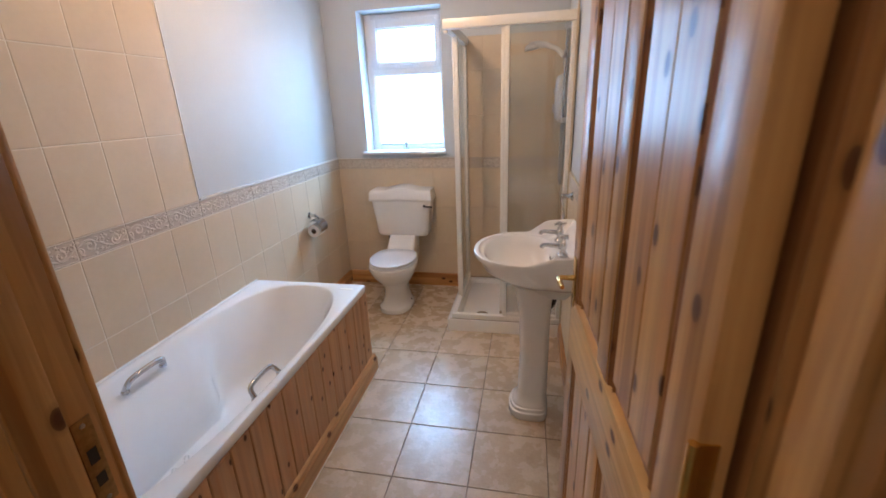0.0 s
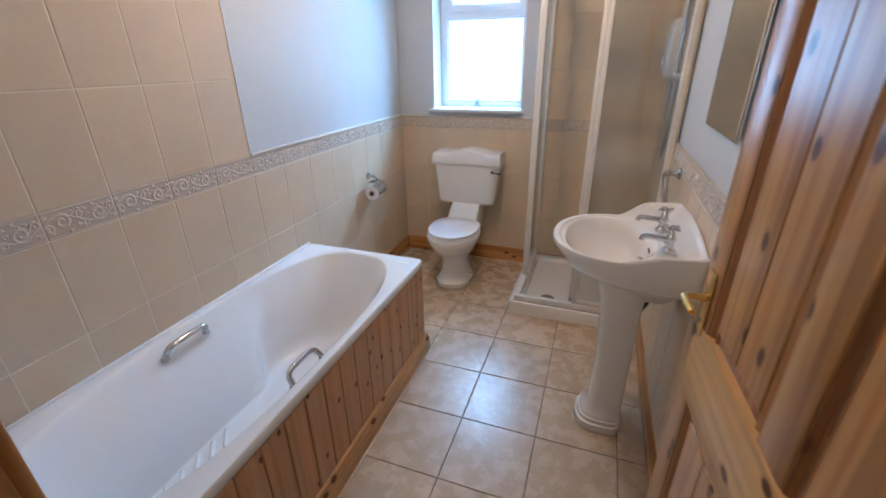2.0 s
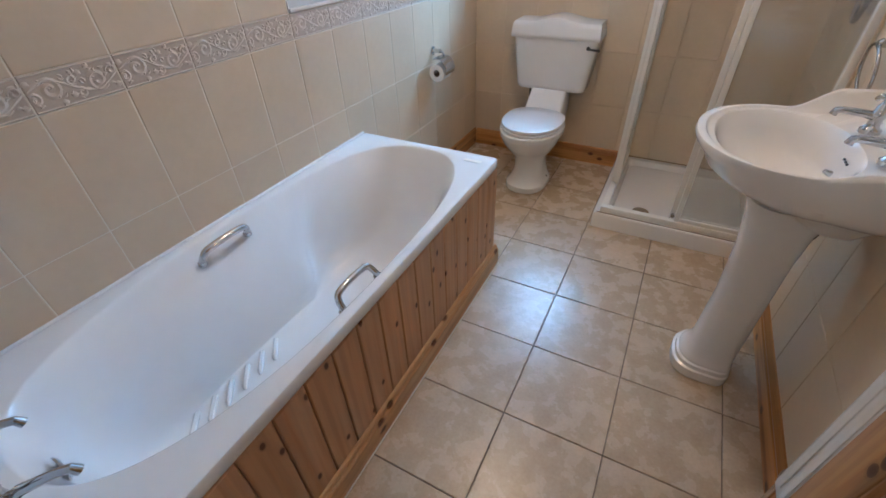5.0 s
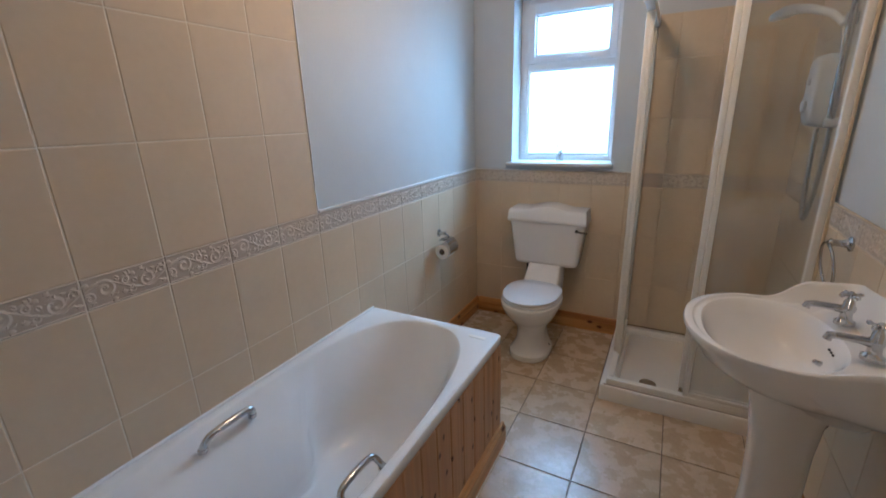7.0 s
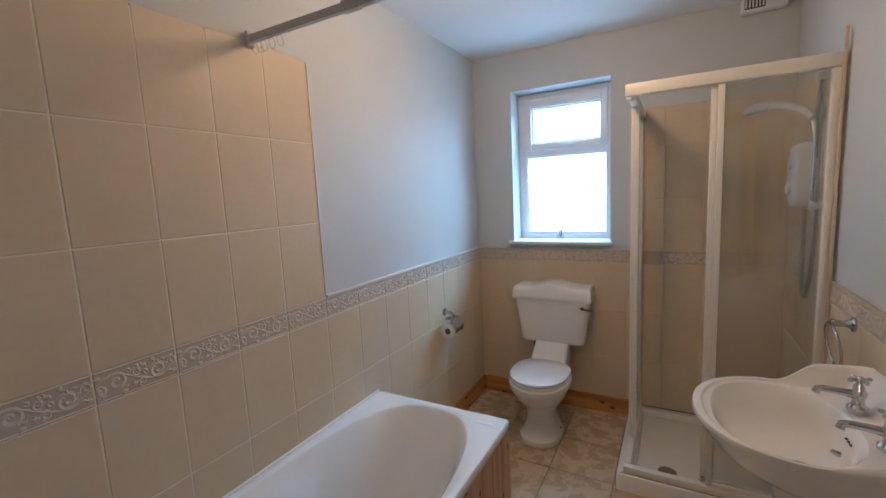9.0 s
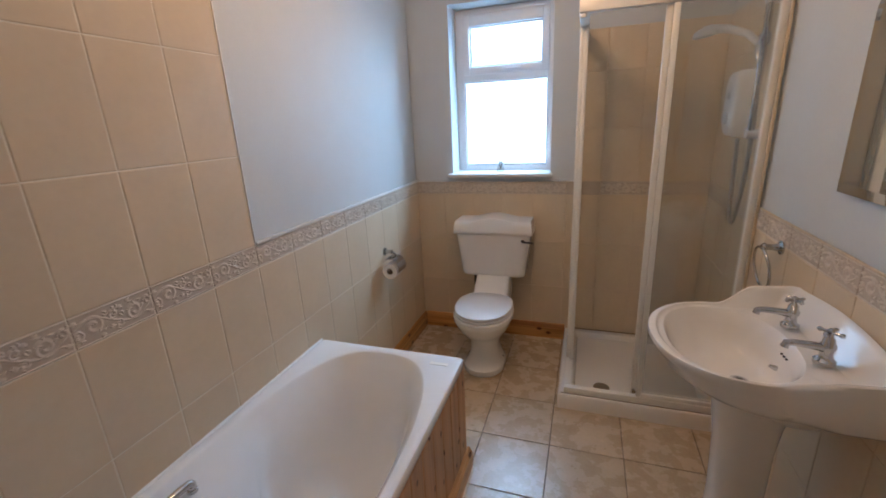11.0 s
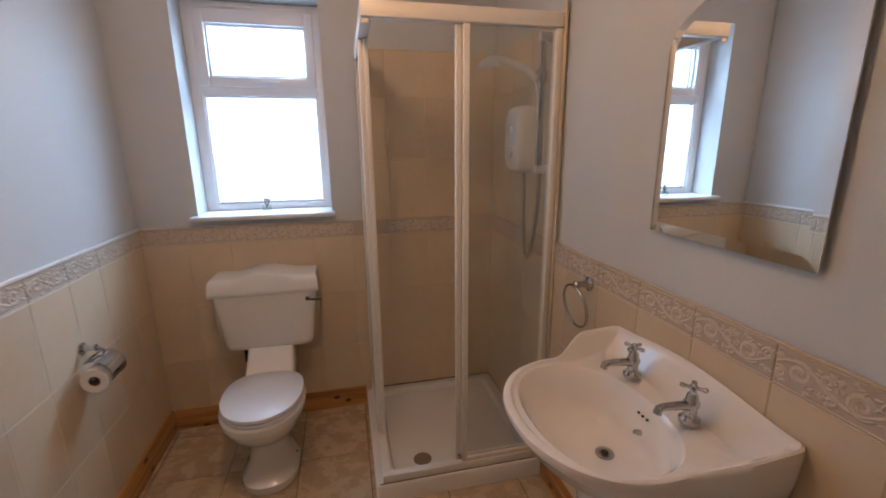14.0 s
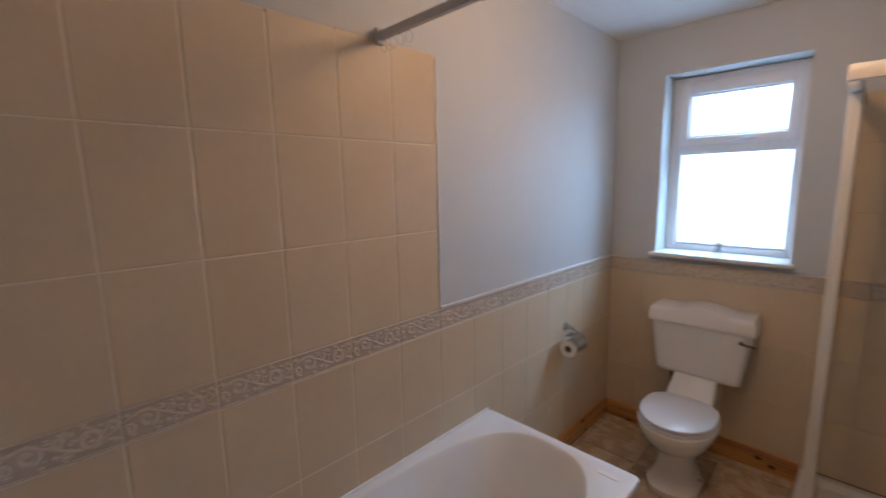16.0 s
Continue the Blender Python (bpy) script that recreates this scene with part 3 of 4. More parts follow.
def build_toilet():
    t = thing("toilet", "white ceramic toilet with closed lid and low cistern", "toilet")
    cx = 0.585
    n = 48
    pan = [oval(cx, 2.938, 0.126, 0.16, 0.000, n, py=2.3, ry_back=0.16, p_back=3.5),
           oval(cx, 2.938, 0.13, 0.164, 0.010, n, py=2.3, ry_back=0.16, p_back=3.5),
           oval(cx, 2.938, 0.127, 0.16, 0.035, n, py=2.3, ry_back=0.16, p_back=3.5),
           oval(cx, 2.95, 0.106, 0.130, 0.060, n, py=2.2, ry_back=0.155, p_back=3.2),
           oval(cx, 2.955, 0.092, 0.114, 0.110, n, py=2.1, ry_back=0.15, p_back=3.0),
           oval(cx, 2.955, 0.090, 0.112, 0.165, n, py=2.1, ry_back=0.15, p_back=2.8),
           oval(cx, 2.965, 0.102, 0.130, 0.205, n, py=2.1, ry_back=0.16, p_back=2.6),
           oval(cx, 2.955, 0.137, 0.178, 0.255, n, py=2.1, ry_back=0.18, p_back=2.4),
           oval(cx, 2.938, 0.165, 0.213, 0.310, n, py=2.1, ry_back=0.20, p_back=2.4),
           oval(cx, 2.933, 0.178, 0.228, 0.345, n, py=2.1, ry_back=0.20, p_back=2.5),
           oval(cx, 2.933, 0.186, 0.236, 0.362, n, py=2.1, ry_back=0.20, p_back=2.6),
           oval(cx, 2.933, 0.186, 0.236, 0.385, n, py=2.1, ry_back=0.20, p_back=2.6),
           oval(cx, 2.933, 0.180, 0.230, 0.392, n, py=2.1, ry_back=0.195, p_back=2.6)]
    part("pan", loft(pan), CERAMIC, t)
    for x in (-1, 1):
        part("floor_screw", lathe([(0.007, 0), (0.007, 0.003), (0.003, 0.005)], (cx + x * 0.112, 2.98, 0.05), (x, 0, 0.3), 10), DARK, t)
    seat = [oval(cx, 2.938, 0.178, 0.226, 0.394, n, py=2.1, ry_back=0.18, p_back=2.6),
            oval(cx, 2.938, 0.182, 0.230, 0.399, n, py=2.1, ry_back=0.18, p_back=2.6),
            oval(cx, 2.938, 0.180, 0.228, 0.409, n, py=2.1, ry_back=0.18, p_back=2.6)]
    part("seat", loft(seat), SEAT, t)
    # dark slab between seat and lid stands in for the shade of the slit
    part("seat_gap_shade", loft([oval(cx, 2.938, 0.172, 0.220, 0.4085, n, py=2.1, ry_back=0.175, p_back=2.6), oval(cx, 2.938, 0.172, 0.220, 0.4125, n, py=2.1, ry_back=0.175, p_back=2.6)]), DARK, t)
    lid = [oval(cx, 2.938, 0.176, 0.224, 0.412, n, py=2.1, ry_back=0.18, p_back=2.8),
           oval(cx, 2.938, 0.180, 0.228, 0.417, n, py=2.1, ry_back=0.182, p_back=2.8),
           oval(cx, 2.938, 0.178, 0.226, 0.428, n, py=2.1, ry_back=0.182, p_back=2.8),
           oval(cx, 2.938, 0.168, 0.215, 0.433, n, py=2.1, ry_back=0.176, p_back=2.8),
           oval(cx, 2.945, 0.08, 0.10, 0.435, n, py=2.1, ry_back=0.08, p_back=2.6)]
    part("lid", loft(lid), SEAT, t, "pale white closed lid")
    # bridge between bowl and cistern
    bridge = [rounded_rect(cx - 0.115, cx + 0.115, 3.07, 3.30, 0.30, 32, 9),
              rounded_rect(cx - 0.120, cx + 0.120, 3.08, 3.33, 0.40, 32, 9),
              rounded_rect(cx - 0.118, cx + 0.118, 3.13, 3.34, 0.435, 32, 9),
              rounded_rect(cx - 0.112, cx + 0.112, 3.215, 3.35, 0.520, 32, 9)]
    part("bridge", loft(bridge), CERAMIC, t)
    body = [rounded_rect(cx - 0.205, cx + 0.205, 3.225, 3.392, 0.512, 64, 7),
            rounded_rect(cx - 0.214, cx + 0.214, 3.218, 3.394, 0.520, 64, 7),
            rounded_rect(cx - 0.218, cx + 0.218, 3.214, 3.396, 0.540, 64, 8),
            rounded_rect(cx - 0.252, cx + 0.252, 3.205, 3.397, 0.812, 64, 9)]
    tank = part("cistern", loft(body), CERAMIC, t)
    lid_outline = []
    for k in range(25):
        u = -1 + 2 * k / 24
        hump = 0.026 * max(0.0, math.cos(u * math.pi / 1.25)) ** 1.4 if abs(u) < 0.625 else 0.0
        lift = 0.898 + hump
        lid_outline.append((u, lift))
    bm = bmesh.new()
    rows = [[(cx + u * 0.262, 3.397, 0.812) for u, _ in lid_outline], [(cx + u * 0.262, 3.200, 0.812) for u, _ in lid_outline],
            [(cx + u * 0.263, 3.196, 0.818) for u, _ in lid_outline], [(cx + u * 0.263, 3.196, 0.836) for u, _ in lid_outline],
            [(cx + u * 0.262, 3.199, 0.846) for u, _ in lid_outline], [(cx + u * 0.260, 3.202, 0.872 + (z - 0.898) * 0.4) for u, z in lid_outline],
            [(cx + u * 0.256, 3.216, z - 0.006) for u, z in lid_outline], [(cx + u * 0.250, 3.236, z) for u, z in lid_outline], [(cx + u * 0.250, 3.397, z) for u, z in lid_outline]]
    vs = [[bm.verts.new(p) for p in r] for r in rows]
    for a, b in zip(vs, vs[1:]):
        for k in range(len(a) - 1):
            bm.faces.new((a[k], a[k + 1], b[k + 1], b[k]))
    for side in (0, -1):
        bm.faces.new([r[side] for r in vs])
    part("cistern_lid", bm, CERAMIC, tank, "curved cistern lid")
    lever = part("flush_lever", lathe([(0.011, 0), (0.011, 0.006), (0.007, 0.014)], (cx + 0.205, 3.2035, 0.775), (0, -1, 0), 16), PEWTER, tank, "dull metal flush lever")
    part("lever_arm", tube([(cx + 0.205, 3.190, 0.775), (cx + 0.225, 3.184, 0.774), (cx + 0.275, 3.182, 0.772)], [0.005, 0.0055, 0.007], 10), PEWTER, lever)
    part("supply_pipe", tube([(cx - 0.150, 3.33, 0.515), (cx - 0.150, 3.33, 0.40), (cx - 0.150, 3.375, 0.35), (cx - 0.150, 3.392, 0.35)], 0.009, 8), DARK, t)
    return t


build_toilet()

# ---- washbasin ----


def build_basin():
    b = thing("washbasin", "white ceramic pedestal washbasin with chrome taps", "washbasin")
    cy, wall = 1.858, EAST - 0.002

    def ease(u, lo, hi):
        u = min(1.0, max(0.0, (u - lo) / (hi - lo)))
        return u * u * (3 - 2 * u)

    def ring(half, front, back, z, rise=0.0, waist=0.835, mid=0.255, flow=(0.02, 0.52), power=2.15):
        """Outline seen from above: an oval front, S-curved shoulders and a square back that rises to the wall."""
        oval_half, out = half * waist, []
        for k in range(36):
            a = math.pi / 2 - math.pi * k / 36
            out.append((mid + (front - mid) * max(0.0, math.cos(a)) ** (2 / power), oval_half * math.copysign(abs(math.sin(a)) ** (2 / power), math.sin(a)), z))
        def shoulder(u, side):
            soft = 0.012 * ease(u, 0.93, 1.0)
            return (mid + (back - mid) * u, side * (oval_half + (half - oval_half) * ease(u, *flow) - soft), z + rise * (0.72 * ease(u, *flow) + 0.28 * u))
        out += [shoulder(k / 20, -1) for k in range(20)]
        for k in range(24):
            v = -1 + 2 * k / 24
            out.append((back, (half - 0.012) * v, z + rise * (1 + 0.40 * math.cos(math.pi * v / 2) ** 1.5)))
        out += [shoulder(1 - k / 20, 1) for k in range(20)]
        return [(wall - d, cy + y, zz) for d, y, zz in out]

    around = [math.atan2(y - cy, wall - x - 0.276) for x, y, _ in ring(0.258, 0.444, 0.060, 0.9)]

    def bowl(ry, rd, cd, z, p=2.3):
        out = []
        for a in around:
            r = ((abs(math.cos(a)) / rd) ** p + (abs(math.sin(a)) / ry) ** p) ** (-1 / p)
            out.append((wall - cd - r * math.cos(a), cy + r * math.sin(a), z))
        return out
    R = 0.905
    rings = [ring(0.10, 0.27, 0.06, 0.690, 0, 0.95, 0.15),
             ring(0.125, 0.30, 0.03, 0.735, 0, 0.95, 0.15),
             ring(0.20, 0.355, 0.0, 0.772, 0, 0.94, 0.17),
             ring(0.262, 0.415, 0.0, 0.806, 0, 0.92, 0.19),
             ring(0.288, 0.446, 0.0, 0.830, 0, 0.89, 0.20),
             ring(0.297, 0.462, 0.0, R - 0.042, 0.022),
             ring(0.299, 0.474, 0.0, R - 0.034, 0.040),
             ring(0.300, 0.484, 0.0, R - 0.022, 0.050),
             ring(0.301, 0.488, 0.0, R - 0.010, 0.056),
             ring(0.299, 0.485, 0.001, R - 0.002, 0.060),
             ring(0.294, 0.476, 0.005, R + 0.000, 0.061),
             ring(0.285, 0.464, 0.014, R - 0.002, 0.058, 0.845),
             ring(0.280, 0.459, 0.022, R - 0.008, 0.052, 0.85),
             ring(0.268, 0.455, 0.048, R - 0.010, 0.014, 0.87, 0.255, (0.25, 0.88)),
             ring(0.258, 0.450, 0.062, R - 0.011, 0.002, 0.89, 0.255, (0.3, 0.9)),
             bowl(0.224, 0.164, 0.276, R - 0.011),
             bowl(0.216, 0.156, 0.276, R - 0.020),
             bowl(0.202, 0.143, 0.275, R - 0.055),
             bowl(0.178, 0.122, 0.262, R - 0.100),
             bowl(0.130, 0.088, 0.246, R - 0.130),
             bowl(0.060, 0.045, 0.232, R - 0.143),
             bowl(0.022, 0.022, 0.228, R - 0.147, 2)]
    basin = part("bowl", loft(rings), CERAMIC, b)
    part("waste", lathe([(0.024, 0), (0.024, 0.003), (0.017, 0.004), (0.015, 0.001)], (wall - 0.228, cy, R - 0.146), (0, 0, 1), 20), STEEL, basin, "dull metal waste")
    part("waste_hole", lathe([(0.010, 0), (0.010, 0.0006)], (wall - 0.228, cy, R - 0.1424), (0, 0, 1), 12), DARK, basin)
    for k in (-1, 0, 1):
        part("overflow_hole", lathe([(0.0034, -0.002), (0.0034, 0.002)], (wall - 0.1345, cy + k * 0.016 - 0.01, R - 0.045), (-1, 0, 0.3), 8), DARK, basin)
    part("chain_stay", lathe([(0.008, 0), (0.008, 0.005), (0.005, 0.018)], (wall - 0.155, cy - 0.03, R - 0.075), (-1, 0, 0.4), 10), CHROME, basin)
    ped = []
    for z, w, d0, d1 in ((0, 0.104, 0.115, 0.310), (0.012, 0.108, 0.113, 0.314), (0.042, 0.107, 0.114, 0.313), (0.046, 0.100, 0.116, 0.304), (0.062, 0.099, 0.116, 0.303), (0.066, 0.092, 0.117, 0.295), (0.076, 0.090, 0.117, 0.293),
                         (0.085, 0.082, 0.12, 0.282), (0.13, 0.074, 0.12, 0.268), (0.35, 0.070, 0.12, 0.262), (0.55, 0.076, 0.12, 0.270), (0.66, 0.092, 0.115, 0.285), (0.735, 0.112, 0.10, 0.305)):
        ped.append(oval(0, 0, (d1 - d0) / 2, w, z, 40, py=2.6))
        ped[-1] = [(wall - (d0 + d1) / 2 - (abs(x / ((d1 - d0) / 2)) ** (1.0 if x > 0 else 0.45)) * math.copysign((d1 - d0) / 2, x), cy + y, zz) for x, y, zz in ped[-1]]
    part("pedestal", loft(ped), CERAMIC, b)
    part("waste_trap", tube([(wall - 0.10, cy, 0.74), (wall - 0.10, cy, 0.68), (wall - 0.11, cy, 0.63), (wall - 0.125, cy, 0.60)], 0.014, 10), DARK, b)
    part("wall_fixing", box(wall - 0.06, wall, cy - 0.15, cy - 0.11, 0.755, 0.80, 0.006), DARK, b)
    for k, y in enumerate((cy + 0.103, cy - 0.103)):
        x, z = wall - 0.088, R + 0.004
        t = part("tap", lathe([(0.024, -0.006), (0.024, 0.004), (0.018, 0.008), (0.0145, 0.014), (0.0135, 0.03), (0.018, 0.038), (0.0185, 0.046), (0.014, 0.052), (0.0125, 0.064), (0.008, 0.07), (0.007, 0.082)], (x, y, z), (0, 0, 1), 20), CHROME, b, "chrome pillar tap with cross head")
        part("spout", tube([(x, y, z + 0.036), (x - 0.03, y, z + 0.041), (x - 0.075, y, z + 0.044), (x - 0.088, y, z + 0.041), (x - 0.091, y, z + 0.030)], [0.012, 0.0105, 0.009, 0.0095, 0.010], 14), CHROME, t)
        for a in range(4):
            c, s = math.cos(a * math.pi / 2 + 0.35 + 0.4 * k), math.sin(a * math.pi / 2 + 0.35 + 0.4 * k)
            part("cross_arm", tube([(x, y, z + 0.082), (x + 0.017 * c, y + 0.017 * s, z + 0.082), (x + 0.024 * c, y + 0.024 * s, z + 0.082), (x + 0.029 * c, y + 0.029 * s, z + 0.082)], [0.005, 0.004, 0.0065, 0.004], 10), CHROME, t)
        part("cap", lathe([(0.007, 0.078), (0.009, 0.084), (0.007, 0.090), (0.003, 0.093)], (x, y, z), (0, 0, 1), 14), CHROME, t)
    return b


build_basin()

# ---- shower ----
TX, TY = 1.067, 2.604
tray = thing("shower_tray", "white raised square shower tray", "shower tray")
n = 64
part("basin", loft([rounded_rect(TX, EAST - 0.001, TY, NORTH - 0.001, 0.0, n, 60), rounded_rect(TX, EAST - 0.001, TY, NORTH - 0.001, 0.082, n, 60),
                    rounded_rect(TX + 0.004, EAST - 0.004, TY + 0.004, NORTH - 0.004, 0.089, n, 60), rounded_rect(TX + 0.012, EAST - 0.012, TY + 0.012, NORTH - 0.012, 0.092, n, 50),
                    rounded_rect(TX + 0.075, EAST - 0.05, TY + 0.075, NORTH - 0.05, 0.092, n, 20), rounded_rect(TX + 0.083, EAST - 0.058, TY + 0.083, NORTH - 0.058, 0.084, n, 18),
                    rounded_rect(TX + 0.09, EAST - 0.066, TY + 0.09, NORTH - 0.066, 0.062, n, 16), rounded_rect(TX + 0.30, EAST - 0.30, TY + 0.30, NORTH - 0.30, 0.056, n, 6)]), CERAMIC, tray)
part("waste", lathe([(0.045, 0), (0.043, 0.005), (0.01, 0.007)], (1.30, 2.765, 0.057), (0, 0, 1), 24), CHROME, tray)
part("mould_line", tube([(TX + 0.04, NORTH - 0.003, 0.094), (EAST - 0.004, NORTH - 0.003, 0.094), (EAST - 0.004, TY + 0.06, 0.094)], 0.003, 6), CARD, tray, "brown mould line")
part("mould_line", tube([(TX + 0.02, TY + 0.012, 0.0925), (EAST - 0.01, TY + 0.012, 0.0925)], 0.0022, 6), CARD, tray)
enc = thing("shower_enclosure", "cream framed corner-entry shower enclosure with clear glass", "shower enclosure")
SX, SY, SZ = 1.100, 2.632, 2.010
MX = 1.466
WBAR = 2.905
part("top_rail", box(SX, EAST - 0.003, SY - 0.018, SY + 0.022, SZ - 0.052, SZ, 0.003), CREAM_METAL, enc)
part("top_rail", box(SX, SX + 0.040, SY + 0.023, NORTH - 0.002, SZ - 0.052, SZ, 0.003), CREAM_METAL, enc)
part("bottom_track", box(SX, EAST - 0.003, SY - 0.014, SY + 0.020, 0.091, 0.128, 0.003), CREAM_METAL, enc)
part("bottom_track", box(SX, SX + 0.034, SY + 0.021, NORTH - 0.002, 0.091, 0.128, 0.003), CREAM_METAL, enc)
part("wall_channel", box(EAST - 0.033, EAST - 0.002, SY - 0.012, SY + 0.020, 0.129, SZ - 0.053, 0.003), CREAM_METAL, enc)
part("wall_channel", box(SX + 0.002, SX + 0.032, NORTH - 0.034, NORTH - 0.002, 0.129, SZ - 0.053, 0.003), CREAM_METAL, enc)
part("sealant", box(EAST - 0.011, EAST - 0.001, SY - 0.034, SY - 0.019, 0.10, SZ + 0.085, 0.003), SEALANT, enc, "yellowed sealant strip")


def glass_door(x0, x1, y0, y1, along, both=True):
    if along == 0:
        d = part("sliding_door", box(x0, x0 + 0.024, y0 - 0.009, y1 + 0.009, 0.130, SZ - 0.054, 0.003), CREAM_METAL, enc)
        if both:
            part("edge_bar", box(x1 - 0.024, x1, y0 - 0.009, y1 + 0.009, 0.130, SZ - 0.054, 0.003), CREAM_METAL, d)
        part("foot_bar", box(x0 + 0.025, x1 - 0.025, y0 - 0.007, y1 + 0.007, 0.130, 0.150, 0.002), CREAM_METAL, d)
        p = part("glass", box(x0 + 0.024, x1 - 0.024, y0, y0 + 0.005, 0.150, SZ - 0.054), SHOWER_GLASS, d, "clear glass with limescale", smooth=False)
    else:
        d = part("sliding_door", box(x0 - 0.009, x1 + 0.009, y0, y0 + 0.024, 0.130, SZ - 0.054, 0.003), CREAM_METAL, enc)
        if both:
            part("edge_bar", box(x0 - 0.009, x1 + 0.009, y1 - 0.024, y1, 0.130, SZ - 0.054, 0.003), CREAM_METAL, d)
        part("foot_bar", box(x0 - 0.007, x1 + 0.007, y0 + 0.025, y1 - 0.025, 0.130, 0.150, 0.002), CREAM_METAL, d)
        p = part("glass", box(x0, x0 + 0.005, y0 + 0.024, y1 - 0.024, 0.150, SZ - 0.054), SHOWER_GLASS, d, "clear glass with limescale", smooth=False)
    p.visible_shadow = False
    return d


glass_door(MX - 0.006, EAST - 0.012, SY - 0.004, SY - 0.001, 0, False)
glass_door(MX - 0.030, EAST - 0.012, SY + 0.018, SY + 0.021, 0, False)
glass_door(SX + 0.008, SX + 0.011, WBAR + 0.02, NORTH - 0.012, 1, False)
glass_door(SX + 0.028, SX + 0.031, WBAR, NORTH - 0.012, 1, False)
part("door_knob", lathe([(0.006, 0), (0.006, 0.010), (0.010, 0.014), (0.010, 0.022)], (MX - 0.018, SY + 0.006, 0.16), (0, -1, 0), 14), CHROME, enc)
part("corner_clip", box(SX + 0.004, SX + 0.028, SY - 0.010, SY + 0.012, SZ - 0.072, SZ - 0.0545, 0.004), CREAM_METAL, enc)

unit = thing("electric_shower", "white electric shower with chrome riser rail", "shower")
ux = EAST - 0.002
part("heater_box", loft([[(ux - d, y, z) for y, z in [(2.915 + 0.087 * math.copysign(abs(math.cos(a)) ** 0.5, math.cos(a)) * w, 1.56 + 0.145 * math.copysign(abs(math.sin(a)) ** 0.55, math.sin(a)) * w) for a in (2 * math.pi * k / 40 for k in range(40))]] for d, w in ((0, 1), (0.05, 1), (0.072, 0.95), (0.083, 0.85), (0.088, 0.6))]), UPVC, unit)
part("control_knob", lathe([(0.026, 0), (0.026, 0.012), (0.022, 0.016)], (ux - 0.087, 2.905, 1.50), (-1, 0, 0), 20), UPVC, unit)
part("control_knob", lathe([(0.016, 0), (0.016, 0.009), (0.012, 0.012)], (ux - 0.087, 2.905, 1.60), (-1, 0, 0), 20), UPVC, unit)
rail = part("riser_rail", tube([(ux - 0.045, 2.705, 1.43), (ux - 0.045, 2.705, 1.95)], 0.0125, 14), CHROME, unit, "chrome riser rail")
for z in (1.435, 1.945):
    part("rail_bracket", tube([(ux, 2.705, z), (ux - 0.02, 2.705, z), (ux - 0.060, 2.705, z)], [0.024, 0.020, 0.018], 16), UPVC, rail)
part("slider", box(ux - 0.066, ux - 0.028, 2.683, 2.727, 1.775, 1.825, 0.008), CHROME, rail)
part("handset", tube([(ux - 0.065, 2.710, 1.790), (ux - 0.10, 2.735, 1.832), (ux - 0.16, 2.765, 1.860), (ux - 0.215, 2.775, 1.866), (ux - 0.25, 2.78, 1.860)], [0.012, 0.013, 0.015, 0.018, 0.020], 14), UPVC, unit, "white shower handset")
part("spray_head", lathe([(0.020, 0.022), (0.038, 0.012), (0.044, 0.0), (0.043, -0.008), (0.036, -0.010)], (ux - 0.245, 2.78, 1.848), (-0.15, 0, 1), 24), UPVC, unit)
hose_pts = [(ux - 0.060, 2.730, 1.785), (ux - 0.050, 2.705, 1.70), (ux - 0.040, 2.695, 1.50), (ux - 0.035, 2.715, 1.25), (ux - 0.035, 2.760, 1.08), (ux - 0.040, 2.790, 1.02), (ux - 0.045, 2.815, 1.06), (ux - 0.045, 2.84, 1.22), (ux - 0.045, 2.85, 1.41)]
part("hose", tube(hose_pts, 0.0090, 10, smooth_steps=3), STEEL, unit, "ribbed metal shower hose")

# ---- mirror ----
mirror = thing("wall_mirror", "arched clear wall mirror above the washbasin", "mirror")


def mirror_outline(inset):
    y0, y1, zb, zs, rise = 1.610 + inset, 2.052 - inset, 1.300 + inset, 1.775 - inset * 0.4, 0.088 - inset * 0.4
    pts = [(y0, zb), (y1, zb), (y1, zs - 0.01)]
    mid, half = (y0 + y1) / 2, (y1 - y0) / 2
    for k in range(25):
        u = 1 - 2 * k / 24
        edge = 1 - abs(u)
        pts.append((mid + half * 0.985 * u, zs + 0.012 + rise * (1 - u * u) ** 0.75 - (0.0 if edge > 0.02 else 0.006)))
    return pts + [(y0, zs - 0.01)]


mx = EAST - 0.004
outer, inner = mirror_outline(0), mirror_outline(0.026)
part("mirror_glass", loft([[(mx, y, z) for y, z in outer], [(mx - 0.0035, y, z) for y, z in outer], [(mx - 0.0052, y, z) for y, z in inner]]), MIRROR, mirror, smooth=False)
# ---- small wall things ----
ring_y, ring_z = 2.338, 1.045
towel = thing("towel_ring", "chrome towel ring on the tiled wall", "towel ring")
part("wall_rose", lathe([(0.026, 0), (0.026, 0.006), (0.016, 0.012), (0.011, 0.030), (0.012, 0.048), (0.016, 0.056), (0.010, 0.064)], (EAST, ring_y, ring_z), (-1, 0, 0), 20), CHROME, towel)
part("ring", tube([(EAST - 0.052 - 0.012 * math.cos(a), ring_y + 0.078 * math.sin(a), ring_z - 0.080 + 0.078 * math.cos(a)) for a in (2 * math.pi * k / 40 for k in range(41))], 0.005, 10), CHROME, towel)

